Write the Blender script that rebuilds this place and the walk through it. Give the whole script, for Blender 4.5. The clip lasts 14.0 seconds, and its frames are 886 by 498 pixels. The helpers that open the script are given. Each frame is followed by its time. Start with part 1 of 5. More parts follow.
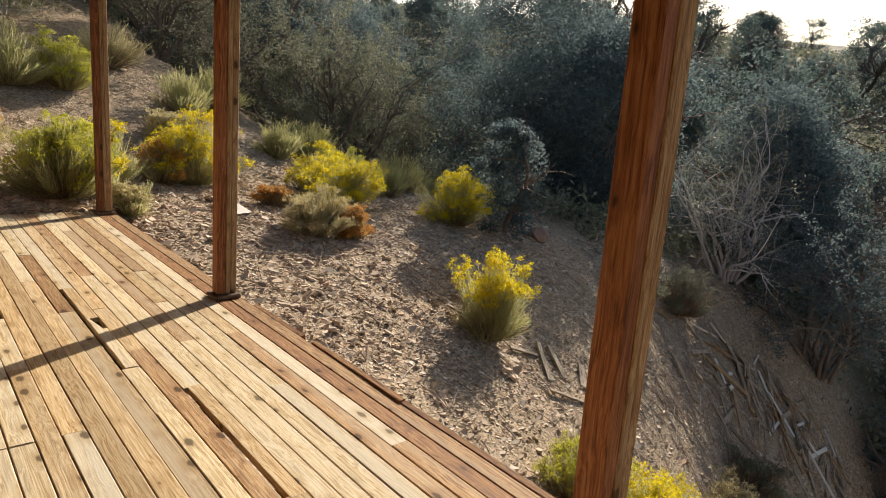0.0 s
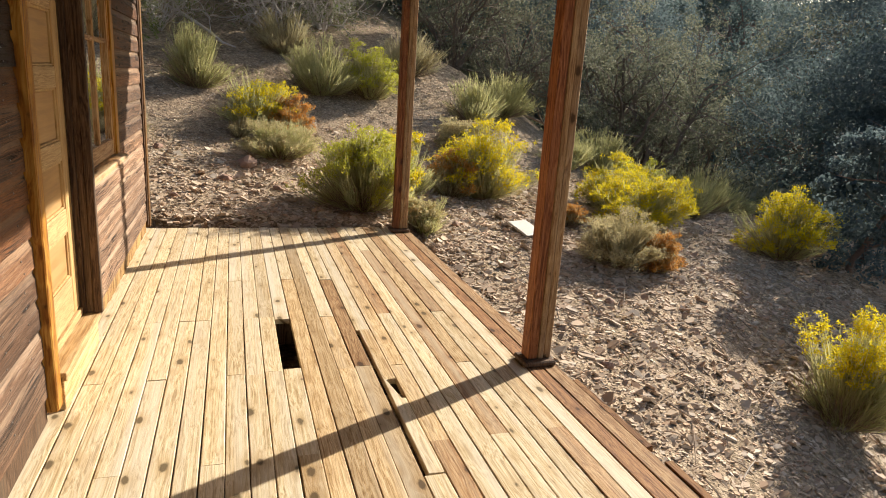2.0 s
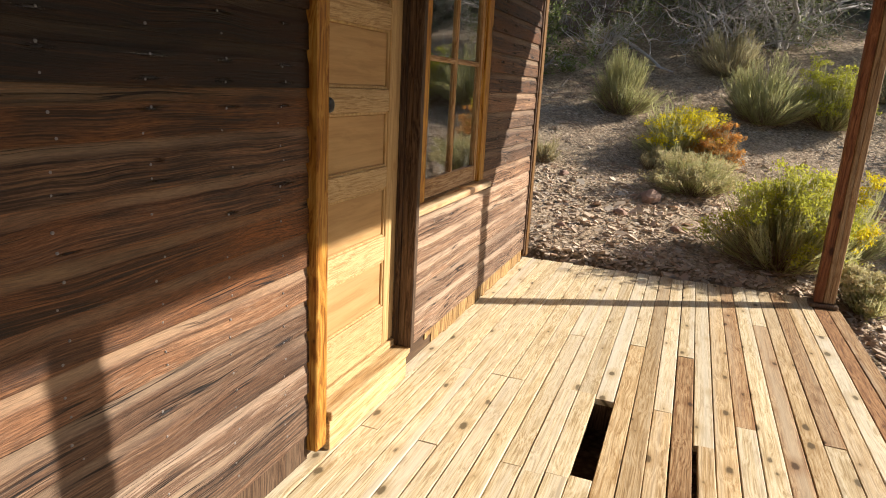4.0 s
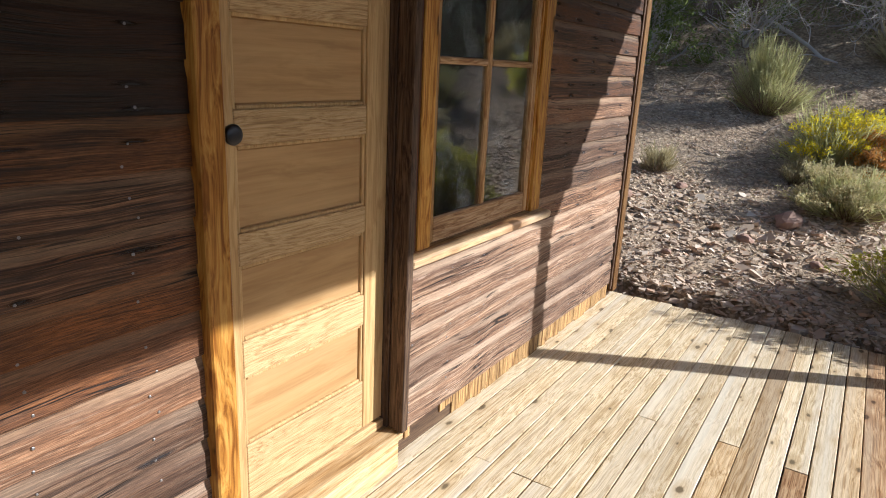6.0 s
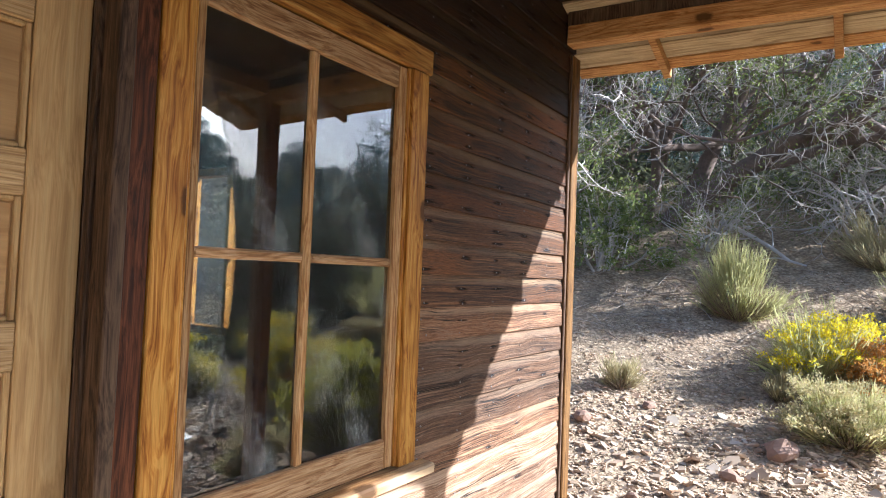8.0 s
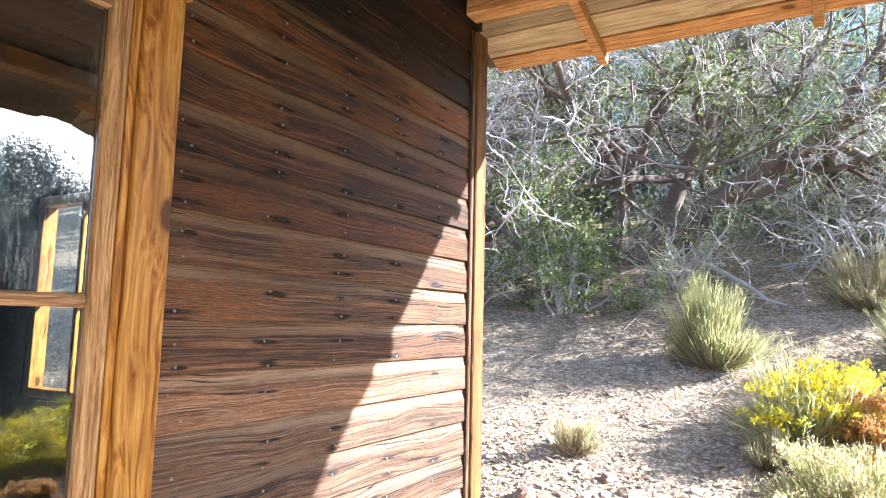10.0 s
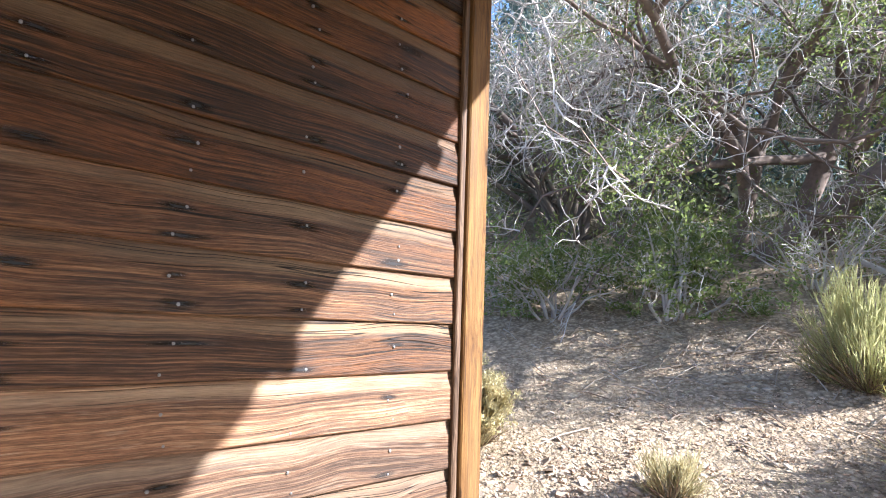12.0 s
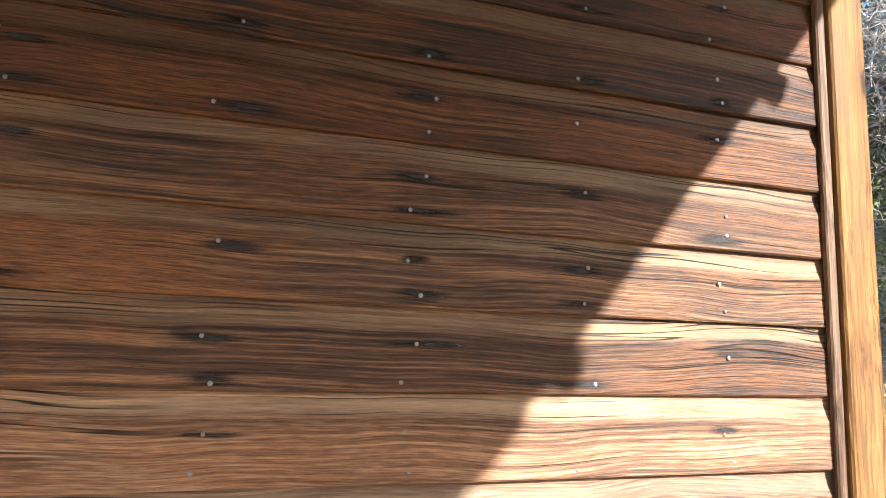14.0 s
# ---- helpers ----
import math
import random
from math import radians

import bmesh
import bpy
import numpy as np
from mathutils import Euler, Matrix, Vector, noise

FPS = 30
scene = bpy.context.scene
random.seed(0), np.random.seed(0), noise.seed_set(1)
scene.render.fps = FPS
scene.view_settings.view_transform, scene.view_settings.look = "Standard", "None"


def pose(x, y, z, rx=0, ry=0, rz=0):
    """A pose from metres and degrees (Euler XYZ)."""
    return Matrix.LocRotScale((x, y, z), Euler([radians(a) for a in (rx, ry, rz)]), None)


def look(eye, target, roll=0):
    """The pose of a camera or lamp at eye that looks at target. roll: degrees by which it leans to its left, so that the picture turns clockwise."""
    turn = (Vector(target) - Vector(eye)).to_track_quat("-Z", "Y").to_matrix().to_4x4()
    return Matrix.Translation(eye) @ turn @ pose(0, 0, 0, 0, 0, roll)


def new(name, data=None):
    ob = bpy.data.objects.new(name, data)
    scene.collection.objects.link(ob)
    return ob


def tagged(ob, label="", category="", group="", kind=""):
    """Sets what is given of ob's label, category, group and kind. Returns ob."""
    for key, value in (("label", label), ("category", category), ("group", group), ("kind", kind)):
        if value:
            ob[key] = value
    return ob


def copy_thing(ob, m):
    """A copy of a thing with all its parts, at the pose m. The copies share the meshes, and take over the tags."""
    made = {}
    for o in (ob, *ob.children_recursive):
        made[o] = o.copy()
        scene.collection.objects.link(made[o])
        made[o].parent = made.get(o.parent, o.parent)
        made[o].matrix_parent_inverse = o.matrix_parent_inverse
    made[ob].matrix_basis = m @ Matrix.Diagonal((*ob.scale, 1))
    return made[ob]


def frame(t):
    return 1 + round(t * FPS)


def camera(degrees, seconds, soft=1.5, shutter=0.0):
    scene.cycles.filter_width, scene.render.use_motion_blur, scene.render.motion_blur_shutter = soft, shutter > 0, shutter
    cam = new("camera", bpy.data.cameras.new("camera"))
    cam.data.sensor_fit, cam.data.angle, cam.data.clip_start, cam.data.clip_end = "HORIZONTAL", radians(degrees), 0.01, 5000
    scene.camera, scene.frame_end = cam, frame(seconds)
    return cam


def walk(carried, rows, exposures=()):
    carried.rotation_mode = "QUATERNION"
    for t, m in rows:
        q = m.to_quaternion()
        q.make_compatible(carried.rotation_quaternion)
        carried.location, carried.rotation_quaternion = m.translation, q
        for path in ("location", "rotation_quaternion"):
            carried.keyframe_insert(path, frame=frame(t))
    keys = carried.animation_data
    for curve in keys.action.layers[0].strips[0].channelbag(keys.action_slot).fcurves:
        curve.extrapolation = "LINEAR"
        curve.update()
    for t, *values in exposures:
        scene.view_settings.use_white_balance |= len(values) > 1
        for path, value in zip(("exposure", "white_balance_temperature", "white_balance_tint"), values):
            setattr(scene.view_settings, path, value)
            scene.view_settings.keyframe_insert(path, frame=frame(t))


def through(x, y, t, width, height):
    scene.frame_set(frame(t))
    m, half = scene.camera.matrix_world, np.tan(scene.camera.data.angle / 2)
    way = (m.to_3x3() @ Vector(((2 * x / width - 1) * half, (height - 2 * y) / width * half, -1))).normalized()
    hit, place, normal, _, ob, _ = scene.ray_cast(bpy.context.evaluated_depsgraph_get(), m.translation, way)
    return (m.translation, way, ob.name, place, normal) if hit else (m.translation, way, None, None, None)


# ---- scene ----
cam = camera(68.8, 14.0, soft=1.0)
PATH = [
    (0, (0.146, 0.861, 1.427), (1.437, 2.323, 0.984), 5.0),
    (0.5, (0.217, 1.146, 1.371), (1.199, 2.824, 0.903), 4.7),
    (1, (0.215, 1.485, 1.382), (0.868, 3.309, 0.889), 4.2),
    (1.5, (0.247, 1.763, 1.401), (0.864, 3.599, 0.903), 3.9),
    (2, (0.288, 2.046, 1.444), (0.9, 3.884, 0.947), 3.8),
    (2.5, (0.254, 2.337, 1.421), (0.693, 4.225, 0.928), 3.9),
    (3, (0.326, 2.517, 1.427), (0.397, 4.453, 0.93), 3.6),
    (3.5, (0.591, 2.671, 1.434), (0.287, 4.584, 0.936), 3.5),
    (4, (0.776, 2.861, 1.441), (0.104, 4.678, 0.945), 3.1),
    (4.2, (0.797, 2.936, 1.456), (0.021, 4.708, 0.944), 3.7),
    (6.3, (0.976, 3.994, 1.543), (-0.076, 5.596, 0.972), 2.9),
    (6.5, (1.019, 4.118, 1.541), (-0.033, 5.713, 0.949), 3.1),
    (7, (0.99, 4.384, 1.542), (-0.081, 6.042, 1.219), 2.8),
    (7.5, (0.95, 4.62, 1.532), (-0.123, 6.294, 1.318), 2.6),
    (8, (0.88, 4.863, 1.525), (-0.2, 6.545, 1.603), 2.2),
    (8.5, (0.879, 5.171, 1.523), (-0.195, 6.853, 1.658), 2.3),
    (9, (0.822, 5.416, 1.556), (-0.171, 7.147, 1.691), 2.9),
    (9.2, (0.791, 5.498, 1.542), (-0.096, 7.284, 1.7), 2.0),
    (11.3, (0.827, 6.534, 1.529), (-0.506, 7.983, 1.878), 1.6),
    (11.5, (0.762, 6.618, 1.533), (-0.568, 8.085, 1.815), 1.8),
    (12, (0.697, 6.811, 1.517), (-0.636, 8.283, 1.754), 1.9),
    (12.5, (0.618, 6.995, 1.524), (-0.709, 8.476, 1.739), 1.7),
    (13, (0.512, 7.044, 1.505), (-0.985, 8.352, 1.735), 1.0),
    (13.5, (0.47, 7.048, 1.494), (-1.263, 8.019, 1.732), 1.2),
    (14, (0.47, 7.113, 1.476), (-1.422, 7.696, 1.757), 2.0),
]
walk(cam, [(t, look(eye, target, roll)) for t, eye, target, roll in PATH],
     exposures=[(0, 0.72, 6650, 10), (1, 0.9, 6600, 10), (3, 0.92, 6400, 10), (4.2, 0.9, 6200, 10), (6.5, 0.78, 5300, 10), (7, 0.65, 5400, 10), (7.5, 1.2, 5300, 10), (8.3, 2.1, 5200, 10), (9.2, 2.55, 5200, 10), (11.3, 3.0, 5250, 10), (12, 2.3, 5300, 10), (12.7, 2.15, 5350, 10), (13.5, 2.15, 5550, 10), (14, 2.3, 5750, 10)])

# ---- light ----
SUN = Vector((1.0, 0.51, 0.62)).normalized()
world = bpy.data.worlds.new("sky")
world.use_nodes = True
scene.world = world
wn = world.node_tree.nodes
sky = wn.new("ShaderNodeTexSky")
sky.sky_type = "NISHITA"
sky.sun_disc = False
sky.sun_elevation = math.asin(SUN.z)
sky.sun_rotation = math.atan2(SUN.x, SUN.y)
sky.dust_density = 2.0
world.node_tree.links.new(sky.outputs[0], wn["Background"].inputs[0])
wn["Background"].inputs[1].default_value = 0.076
lamp = bpy.data.lights.new("sun", "SUN")
lamp.energy, lamp.angle, lamp.color = 5.0, radians(0.55), (1.0, 0.9, 0.76)
new("sun", lamp).matrix_world = look(SUN * 60, (0, 0, 0))


# ---- materials ----
class Nodes:
    """A short way to write node materials."""

    def __init__(self, name):
        self.mat = bpy.data.materials.new(name)
        self.mat.use_nodes = True
        self.t = self.mat.node_tree
        self.bsdf = self.t.nodes["Principled BSDF"]
        self.out = self.t.nodes["Material Output"]

    def n(self, kind, **inputs):
        node = self.t.nodes.new("ShaderNode" + kind)
        for k, v in inputs.items():
            self.put(node.inputs[k.replace("_", " ")], v)
        return node

    def put(self, sock, v):
        if hasattr(v, "is_output"):
            self.t.links.new(v, sock)
        else:
            sock.default_value = v

    def set(self, **inputs):
        for k, v in inputs.items():
            self.put(self.bsdf.inputs[k.replace("_", " ")], v)

    def coords(self, kind="Object", scale=(1, 1, 1), shift=None):
        c = self.t.nodes.new("ShaderNodeTexCoord").outputs[kind]
        if shift is not None:
            a = self.t.nodes.new("ShaderNodeVectorMath")
            self.t.links.new(c, a.inputs[0])
            self.t.links.new(shift, a.inputs[1])
            c = a.outputs[0]
        m = self.t.nodes.new("ShaderNodeMapping")
        m.inputs["Scale"].default_value = scale
        self.t.links.new(c, m.inputs["Vector"])
        return m.outputs[0]

    def noise(self, vec, scale=1.0, detail=4.0, rough=0.6, distort=0.0):
        return self.n("TexNoise", Vector=vec, Scale=scale, Detail=detail, Roughness=rough, Distortion=distort).outputs[0]

    def ramp(self, fac, stops):
        r = self.t.nodes.new("ShaderNodeValToRGB")
        e = r.color_ramp.elements
        while len(e) < len(stops):
            e.new(0.5)
        for el, (p, c) in zip(e, stops):
            el.position = p
            el.color = (*c, 1) if len(c) == 3 else c
        self.put(r.inputs[0], fac)
        return r.outputs[0]

    def mix(self, fac, a, b, how="MIX"):
        m = self.t.nodes.new("ShaderNodeMix")
        m.data_type, m.blend_type = "RGBA", how
        self.put(m.inputs[0], fac)
        for i, v in ((6, a), (7, b)):
            self.put(m.inputs[i], (*v, 1) if isinstance(v, tuple) and len(v) == 3 else v)
        return m.outputs[2]

    def math(self, how, a, b=0.0):
        m = self.t.nodes.new("ShaderNodeMath")
        m.operation = how
        self.put(m.inputs[0], a)
        self.put(m.inputs[1], b)
        return m.outputs[0]

    def bump(self, height, strength, distance=0.003, normal=None):
        b = self.n("Bump", Strength=strength, Distance=distance, Height=height)
        if normal is not None:
            self.t.links.new(normal, b.inputs["Normal"])
        return b.outputs[0]

    def random(self):
        return self.t.nodes.new("ShaderNodeObjectInfo").outputs["Random"]

    def island(self):
        return self.t.nodes.new("ShaderNodeNewGeometry").outputs["Random Per Island"]


def wood(name, tones, along="y", grain=90.0, knots=0.0, weather=None, weather_amount=0.0, relief=0.6, rough=0.75, vary=0.35, depth=0.002, streak=0.035, contrast=0.45, swirl=0.09):
    """Sawn wood: growth-ring streaks along one axis, knots, weathered patches, a tint of its own for each piece.
    tones: three colours, dark late wood, middle, light early wood."""
    m = Nodes(name)
    rnd = m.random()
    off = m.n("CombineXYZ", X=m.math("MULTIPLY", rnd, 37.0), Y=m.math("MULTIPLY", rnd, 91.0), Z=m.math("MULTIPLY", rnd, 53.0)).outputs[0]
    slow = {"x": (streak, 1, 1), "y": (1, streak, 1), "z": (1, 1, streak)}[along]
    mid = {"x": (0.25, 1, 1), "y": (1, 0.25, 1), "z": (1, 1, 0.25)}[along]
    vs = m.coords("Object", slow, off)
    vm = m.coords("Object", mid, off)
    wob = m.noise(vm, 7.0, 2.0, 0.5)
    wv = m.n("VectorMath")
    wv.operation = "MULTIPLY_ADD"
    m.t.links.new(m.n("CombineXYZ", X=wob, Y=wob, Z=wob).outputs[0], wv.inputs[0])
    wv.inputs[1].default_value = (swirl, swirl, swirl)
    m.t.links.new(vs, wv.inputs[2])
    rings = m.noise(wv.outputs[0], grain, 3.0, 0.65)
    fine = m.noise(vs, grain * 3.2, 4.0, 0.75)
    col = m.ramp(rings, [(0.36, tones[0]), (0.48, tones[1]), (0.62, tones[2])])
    col = m.mix(contrast, col, m.ramp(fine, [(0.38, (0.35, 0.32, 0.30)), (0.58, (1.2, 1.2, 1.2))]), "MULTIPLY")
    height = m.math("ADD", m.math("MULTIPLY", rings, 0.7), m.math("MULTIPLY", fine, 0.3))
    big = m.noise(vm, 2.2, 3.0, 0.6)
    col = m.mix(0.5, col, m.ramp(big, [(0.3, (0.72, 0.70, 0.68)), (0.7, (1.12, 1.1, 1.08))]), "MULTIPLY")
    if weather:
        patch = m.noise(m.coords("Object", slow, off), 9.0, 4.0, 0.65)
        f = m.ramp(patch, [(0.62 - 0.35 * weather_amount, (0, 0, 0)), (0.78 - 0.2 * weather_amount, (1, 1, 1))])
        col = m.mix(m.math("MULTIPLY", f, 0.85), col, m.mix(rings, tuple(c * 0.7 for c in weather), weather))
    if knots:
        sep = m.t.nodes.new("ShaderNodeSeparateXYZ")
        m.t.links.new(m.coords("Object", (1, 1, 1), off), sep.inputs[0])
        o3 = {"x": (1, 2, 0), "y": (0, 2, 1), "z": (0, 1, 2)}[along]
        across = m.math("ADD", sep.outputs[o3[0]], sep.outputs[o3[1]])
        vk = m.n("CombineXYZ", X=across, Y=m.math("MULTIPLY", sep.outputs[o3[2]], 0.5)).outputs[0]
        v = m.t.nodes.new("ShaderNodeTexVoronoi")
        v.voronoi_dimensions = "2D"
        m.put(v.inputs["Vector"], vk)
        m.put(v.inputs["Scale"], knots * 3.4)
        vd = m.math("ADD", v.outputs["Distance"], m.math("MULTIPLY", m.noise(vk, 60.0, 2.0), 0.10))
        vd = m.math("ADD", vd, m.math("MULTIPLY", m.n("SeparateColor", Color=v.outputs["Color"]).outputs[0], 0.15))
        kf = m.ramp(vd, [(0.135, (1, 1, 1)), (0.185, (0, 0, 0))])
        halo = m.ramp(vd, [(0.15, (1, 1, 1)), (0.40, (0, 0, 0))])
        col = m.mix(m.math("MULTIPLY", halo, 0.62), col, tones[0])
        col = m.mix(m.math("MULTIPLY", kf, 0.85), col, tuple(c * 0.22 for c in tones[0]))
    tint = m.ramp(rnd, [(0.0, (1 - vary, 1 - vary * 1.05, 1 - vary * 1.1)), (0.5, (1, 1, 1)), (1.0, (1 + vary * 0.3, 1 + vary * 0.25, 1 + vary * 0.2))])
    col = m.mix(1.0, col, tint, "MULTIPLY")
    m.set(Base_Color=col, Roughness=m.ramp(rings, [(0.3, (rough - 0.12,) * 3), (0.7, (rough + 0.12,) * 3)]))
    m.set(Normal=m.bump(height, relief, depth))
    m.bsdf.inputs["Specular IOR Level"].default_value = 0.25
    return m.mat


def plain(name, color, rough=0.6, metal=0.0, noise_scale=30.0, vary=0.25, bump=0.2):
    m = Nodes(name)
    v = m.coords("Object")
    f = m.noise(v, noise_scale, 5.0, 0.65)
    m.set(Base_Color=m.mix(f, tuple(c * (1 - vary) for c in color), tuple(min(1, c * (1 + vary)) for c in color)), Roughness=rough, Metallic=metal)
    m.set(Normal=m.bump(f, bump, 0.002))
    return m.mat


def leafy(name, tones, through=0.3, rough=0.6):
    """Leaves, blades and petals: each island its own tone; light passes through them a little."""
    m = Nodes(name)
    r = m.island()
    k = len(tones) - 1
    col = m.ramp(r, [(i / k, c) for i, c in enumerate(tones)])
    big = m.noise(m.coords("Object"), 2.5, 2.0)
    col = m.mix(0.6, col, m.ramp(big, [(0.3, (0.65, 0.65, 0.65)), (0.7, (1.2, 1.2, 1.2))]), "MULTIPLY")
    m.set(Base_Color=col, Roughness=rough)
    m.bsdf.inputs["Specular IOR Level"].default_value = 0.12
    tr = m.n("BsdfTranslucent", Color=col)
    mx = m.n("MixShader")
    mx.inputs[0].default_value = through
    m.t.links.new(m.bsdf.outputs[0], mx.inputs[1])
    m.t.links.new(tr.outputs[0], mx.inputs[2])
    m.t.links.new(mx.outputs[0], m.out.inputs[0])
    return m.mat


def siding_mat(name, bleach_lit, tone=1.0):
    """Old cove siding: wavy raised grain along y, checks, rusty patches, flecks and a pale worn band on the coved top
    edge.
    bleach_lit: weathering and painted light in one number, 0 for boards that the porch roof has kept from the weather,
    coloured as shaded, 1 for boards long in rain and sun, coloured as sunlit. tone: multiplies the colour; far under 1
    it paints deep shade."""
    m = Nodes(name)
    rnd = m.random()
    off = m.n("CombineXYZ", X=m.math("MULTIPLY", rnd, 37.0), Y=m.math("MULTIPLY", rnd, 91.0), Z=m.math("MULTIPLY", rnd, 53.0)).outputs[0]
    vm = m.coords("Object", (1, 0.3, 1), off)
    sep = m.t.nodes.new("ShaderNodeSeparateXYZ")
    m.t.links.new(m.coords("Object", (1, 1, 1), off), sep.inputs[0])
    wave = m.math("SUBTRACT", m.noise(m.coords("Object", (1, 1, 1.6), off), 2.4, 1.5, 0.5), 0.5)
    z = m.math("ADD", sep.outputs[2], m.math("MULTIPLY", wave, 0.055))
    long = m.n("CombineXYZ", X=sep.outputs[0], Y=m.math("MULTIPLY", sep.outputs[1], 0.012), Z=z).outputs[0]
    short = m.n("CombineXYZ", X=sep.outputs[0], Y=m.math("MULTIPLY", sep.outputs[1], 0.05), Z=z).outputs[0]
    bands = m.noise(long, 48.0, 2.0, 0.5)
    rings = m.noise(long, 210.0, 3.0, 0.6)
    fine = m.noise(short, 520.0, 3.0, 0.65)
    # wood tones run from weather-kept and shaded to bleached and sunlit
    mixd = lambda a, b: tuple(p + (q - p) * bleach_lit for p, q in zip(a, b))
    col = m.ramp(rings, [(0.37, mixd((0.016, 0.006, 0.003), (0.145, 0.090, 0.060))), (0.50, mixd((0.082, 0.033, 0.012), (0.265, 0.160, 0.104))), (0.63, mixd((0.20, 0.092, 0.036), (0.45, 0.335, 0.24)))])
    col = m.mix(0.9 - 0.35 * bleach_lit, col, m.ramp(bands, [(0.36, (0.55, 0.53, 0.52)), (0.64, (1.3, 1.27, 1.22))]), "MULTIPLY")
    rust = m.ramp(m.noise(vm, 3.4, 4.0, 0.65), [(0.47, (0, 0, 0)), (0.63, (0.88 - 0.55 * bleach_lit,) * 3)])
    col = m.mix(rust, col, m.mix(fine, (0.05, 0.012, 0.004), mixd((0.38, 0.140, 0.030), (0.38, 0.245, 0.155))))
    fleck = m.ramp(m.noise(short, 150.0, 3.0, 0.6), [(0.56, (0, 0, 0)), (0.66, (0.25 + 0.45 * bleach_lit,) * 3)])
    col = m.mix(fleck, col, mixd((0.13, 0.065, 0.03), (0.52, 0.41, 0.32)))
    col = m.mix(0.75 - 0.3 * bleach_lit, col, m.ramp(fine, [(0.36, (0.42, 0.40, 0.38)), (0.60, (1.22, 1.22, 1.22))]), "MULTIPLY")
    old = m.ramp(m.noise(vm, 2.0, 3.0, 0.6), [(0.36, (0.55, 0.53, 0.54)), (0.62, (1.12, 1.12, 1.1))])
    col = m.mix(0.85, col, old, "MULTIPLY")
    # the coved top, worn pale
    zc = m.t.nodes.new("ShaderNodeSeparateXYZ")
    m.t.links.new(m.coords("Object"), zc.inputs[0])
    edge = m.math("ADD", zc.outputs[2], m.math("MULTIPLY", m.math("SUBTRACT", bands, 0.5), 0.05))
    band = m.ramp(edge, [(0.082, (0, 0, 0)), (0.100, (1, 1, 1)), (0.114, (0.85, 0.85, 0.85)), (0.126, (0.2, 0.2, 0.2))])
    worn = m.ramp(m.noise(vm, 3.6, 3.0, 0.6), [(0.33, (0.12, 0.12, 0.12)), (0.60, (0.8,) * 3)])
    band = m.math("MULTIPLY", band, worn)
    col = m.mix(band, col, m.mix(fine, mixd((0.09, 0.05, 0.025), (0.30, 0.22, 0.16)), mixd((0.40, 0.27, 0.145), (0.57, 0.455, 0.335))))
    # drying checks along the grain
    ridge = m.math("ABSOLUTE", m.math("SUBTRACT", m.noise(long, 62.0, 1.5, 0.5), 0.5))
    check = m.ramp(ridge, [(0.006, (0, 0, 0)), (0.020, (1, 1, 1))])
    where = m.ramp(m.noise(vm, 6.0, 2.0, 0.5), [(0.46, (1, 1, 1)), (0.56, (0, 0, 0))])
    check = m.math("MAXIMUM", check, where)
    col = m.mix(m.math("SUBTRACT", 1.0, check), col, (0.012, 0.008, 0.007))
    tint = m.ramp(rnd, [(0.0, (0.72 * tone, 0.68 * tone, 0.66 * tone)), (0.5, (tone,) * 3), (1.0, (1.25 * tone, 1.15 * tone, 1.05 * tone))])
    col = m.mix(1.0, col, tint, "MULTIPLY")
    high = m.math("ADD", m.math("MULTIPLY", rings, 0.6), m.math("MULTIPLY", fine, 0.25))
    high = m.math("ADD", high, m.math("MULTIPLY", check, 0.5))
    m.set(Base_Color=col, Roughness=m.ramp(rings, [(0.3, (0.5 + 0.2 * bleach_lit,) * 3), (0.7, (0.72 + 0.15 * bleach_lit,) * 3)]), Normal=m.bump(high, 1.0, 0.0045))
    m.bsdf.inputs["Specular IOR Level"].default_value = 0.3
    return m.mat


M_DECK = wood("pale deck pine", ((0.40, 0.285, 0.145), (0.61, 0.485, 0.295), (0.73, 0.62, 0.43)), "y", 130.0, knots=1.9, weather=(0.70, 0.64, 0.52), weather_amount=0.5, relief=0.5, vary=0.16, streak=0.018, contrast=0.4)
M_DECK_OLD = wood("browned deck pine", ((0.20, 0.095, 0.036), (0.38, 0.225, 0.105), (0.52, 0.36, 0.20)), "y", 130.0, knots=1.9, weather=(0.48, 0.385, 0.265), weather_amount=0.5, relief=0.8, vary=0.3, streak=0.018, contrast=0.55)
M_DECK_MID = wood("golden deck pine", ((0.32, 0.20, 0.085), (0.52, 0.37, 0.195), (0.64, 0.50, 0.31)), "y", 130.0, knots=1.9, weather=(0.58, 0.49, 0.36), weather_amount=0.4, relief=0.6, vary=0.25, streak=0.018, contrast=0.45)
M_EDGE = wood("orange-brown edge board", ((0.14, 0.06, 0.025), (0.28, 0.14, 0.06), (0.38, 0.22, 0.105)), "y", 110.0, knots=2.2, relief=0.6)
# dark to pale copies: weathering, pushed further to paint roof shade and sun
M_SIDING = [siding_mat("siding " + word, bleach_lit, tone) for word, bleach_lit, tone in (("deep painted shade", 0.0, 0.2), ("shade_tone", 0.0, 0.82), ("red-brown", 0.18, 0.82), ("weathered", 0.55, 0.82), ("bleached and sunlit", 0.92, 0.95))]
M_CORNER = wood("orange corner board", ((0.060, 0.024, 0.006), (0.135, 0.066, 0.016), (0.21, 0.112, 0.036)), "z", 120.0, knots=1.8, weather=(0.19, 0.11, 0.045), weather_amount=0.3, relief=0.8, contrast=0.6)
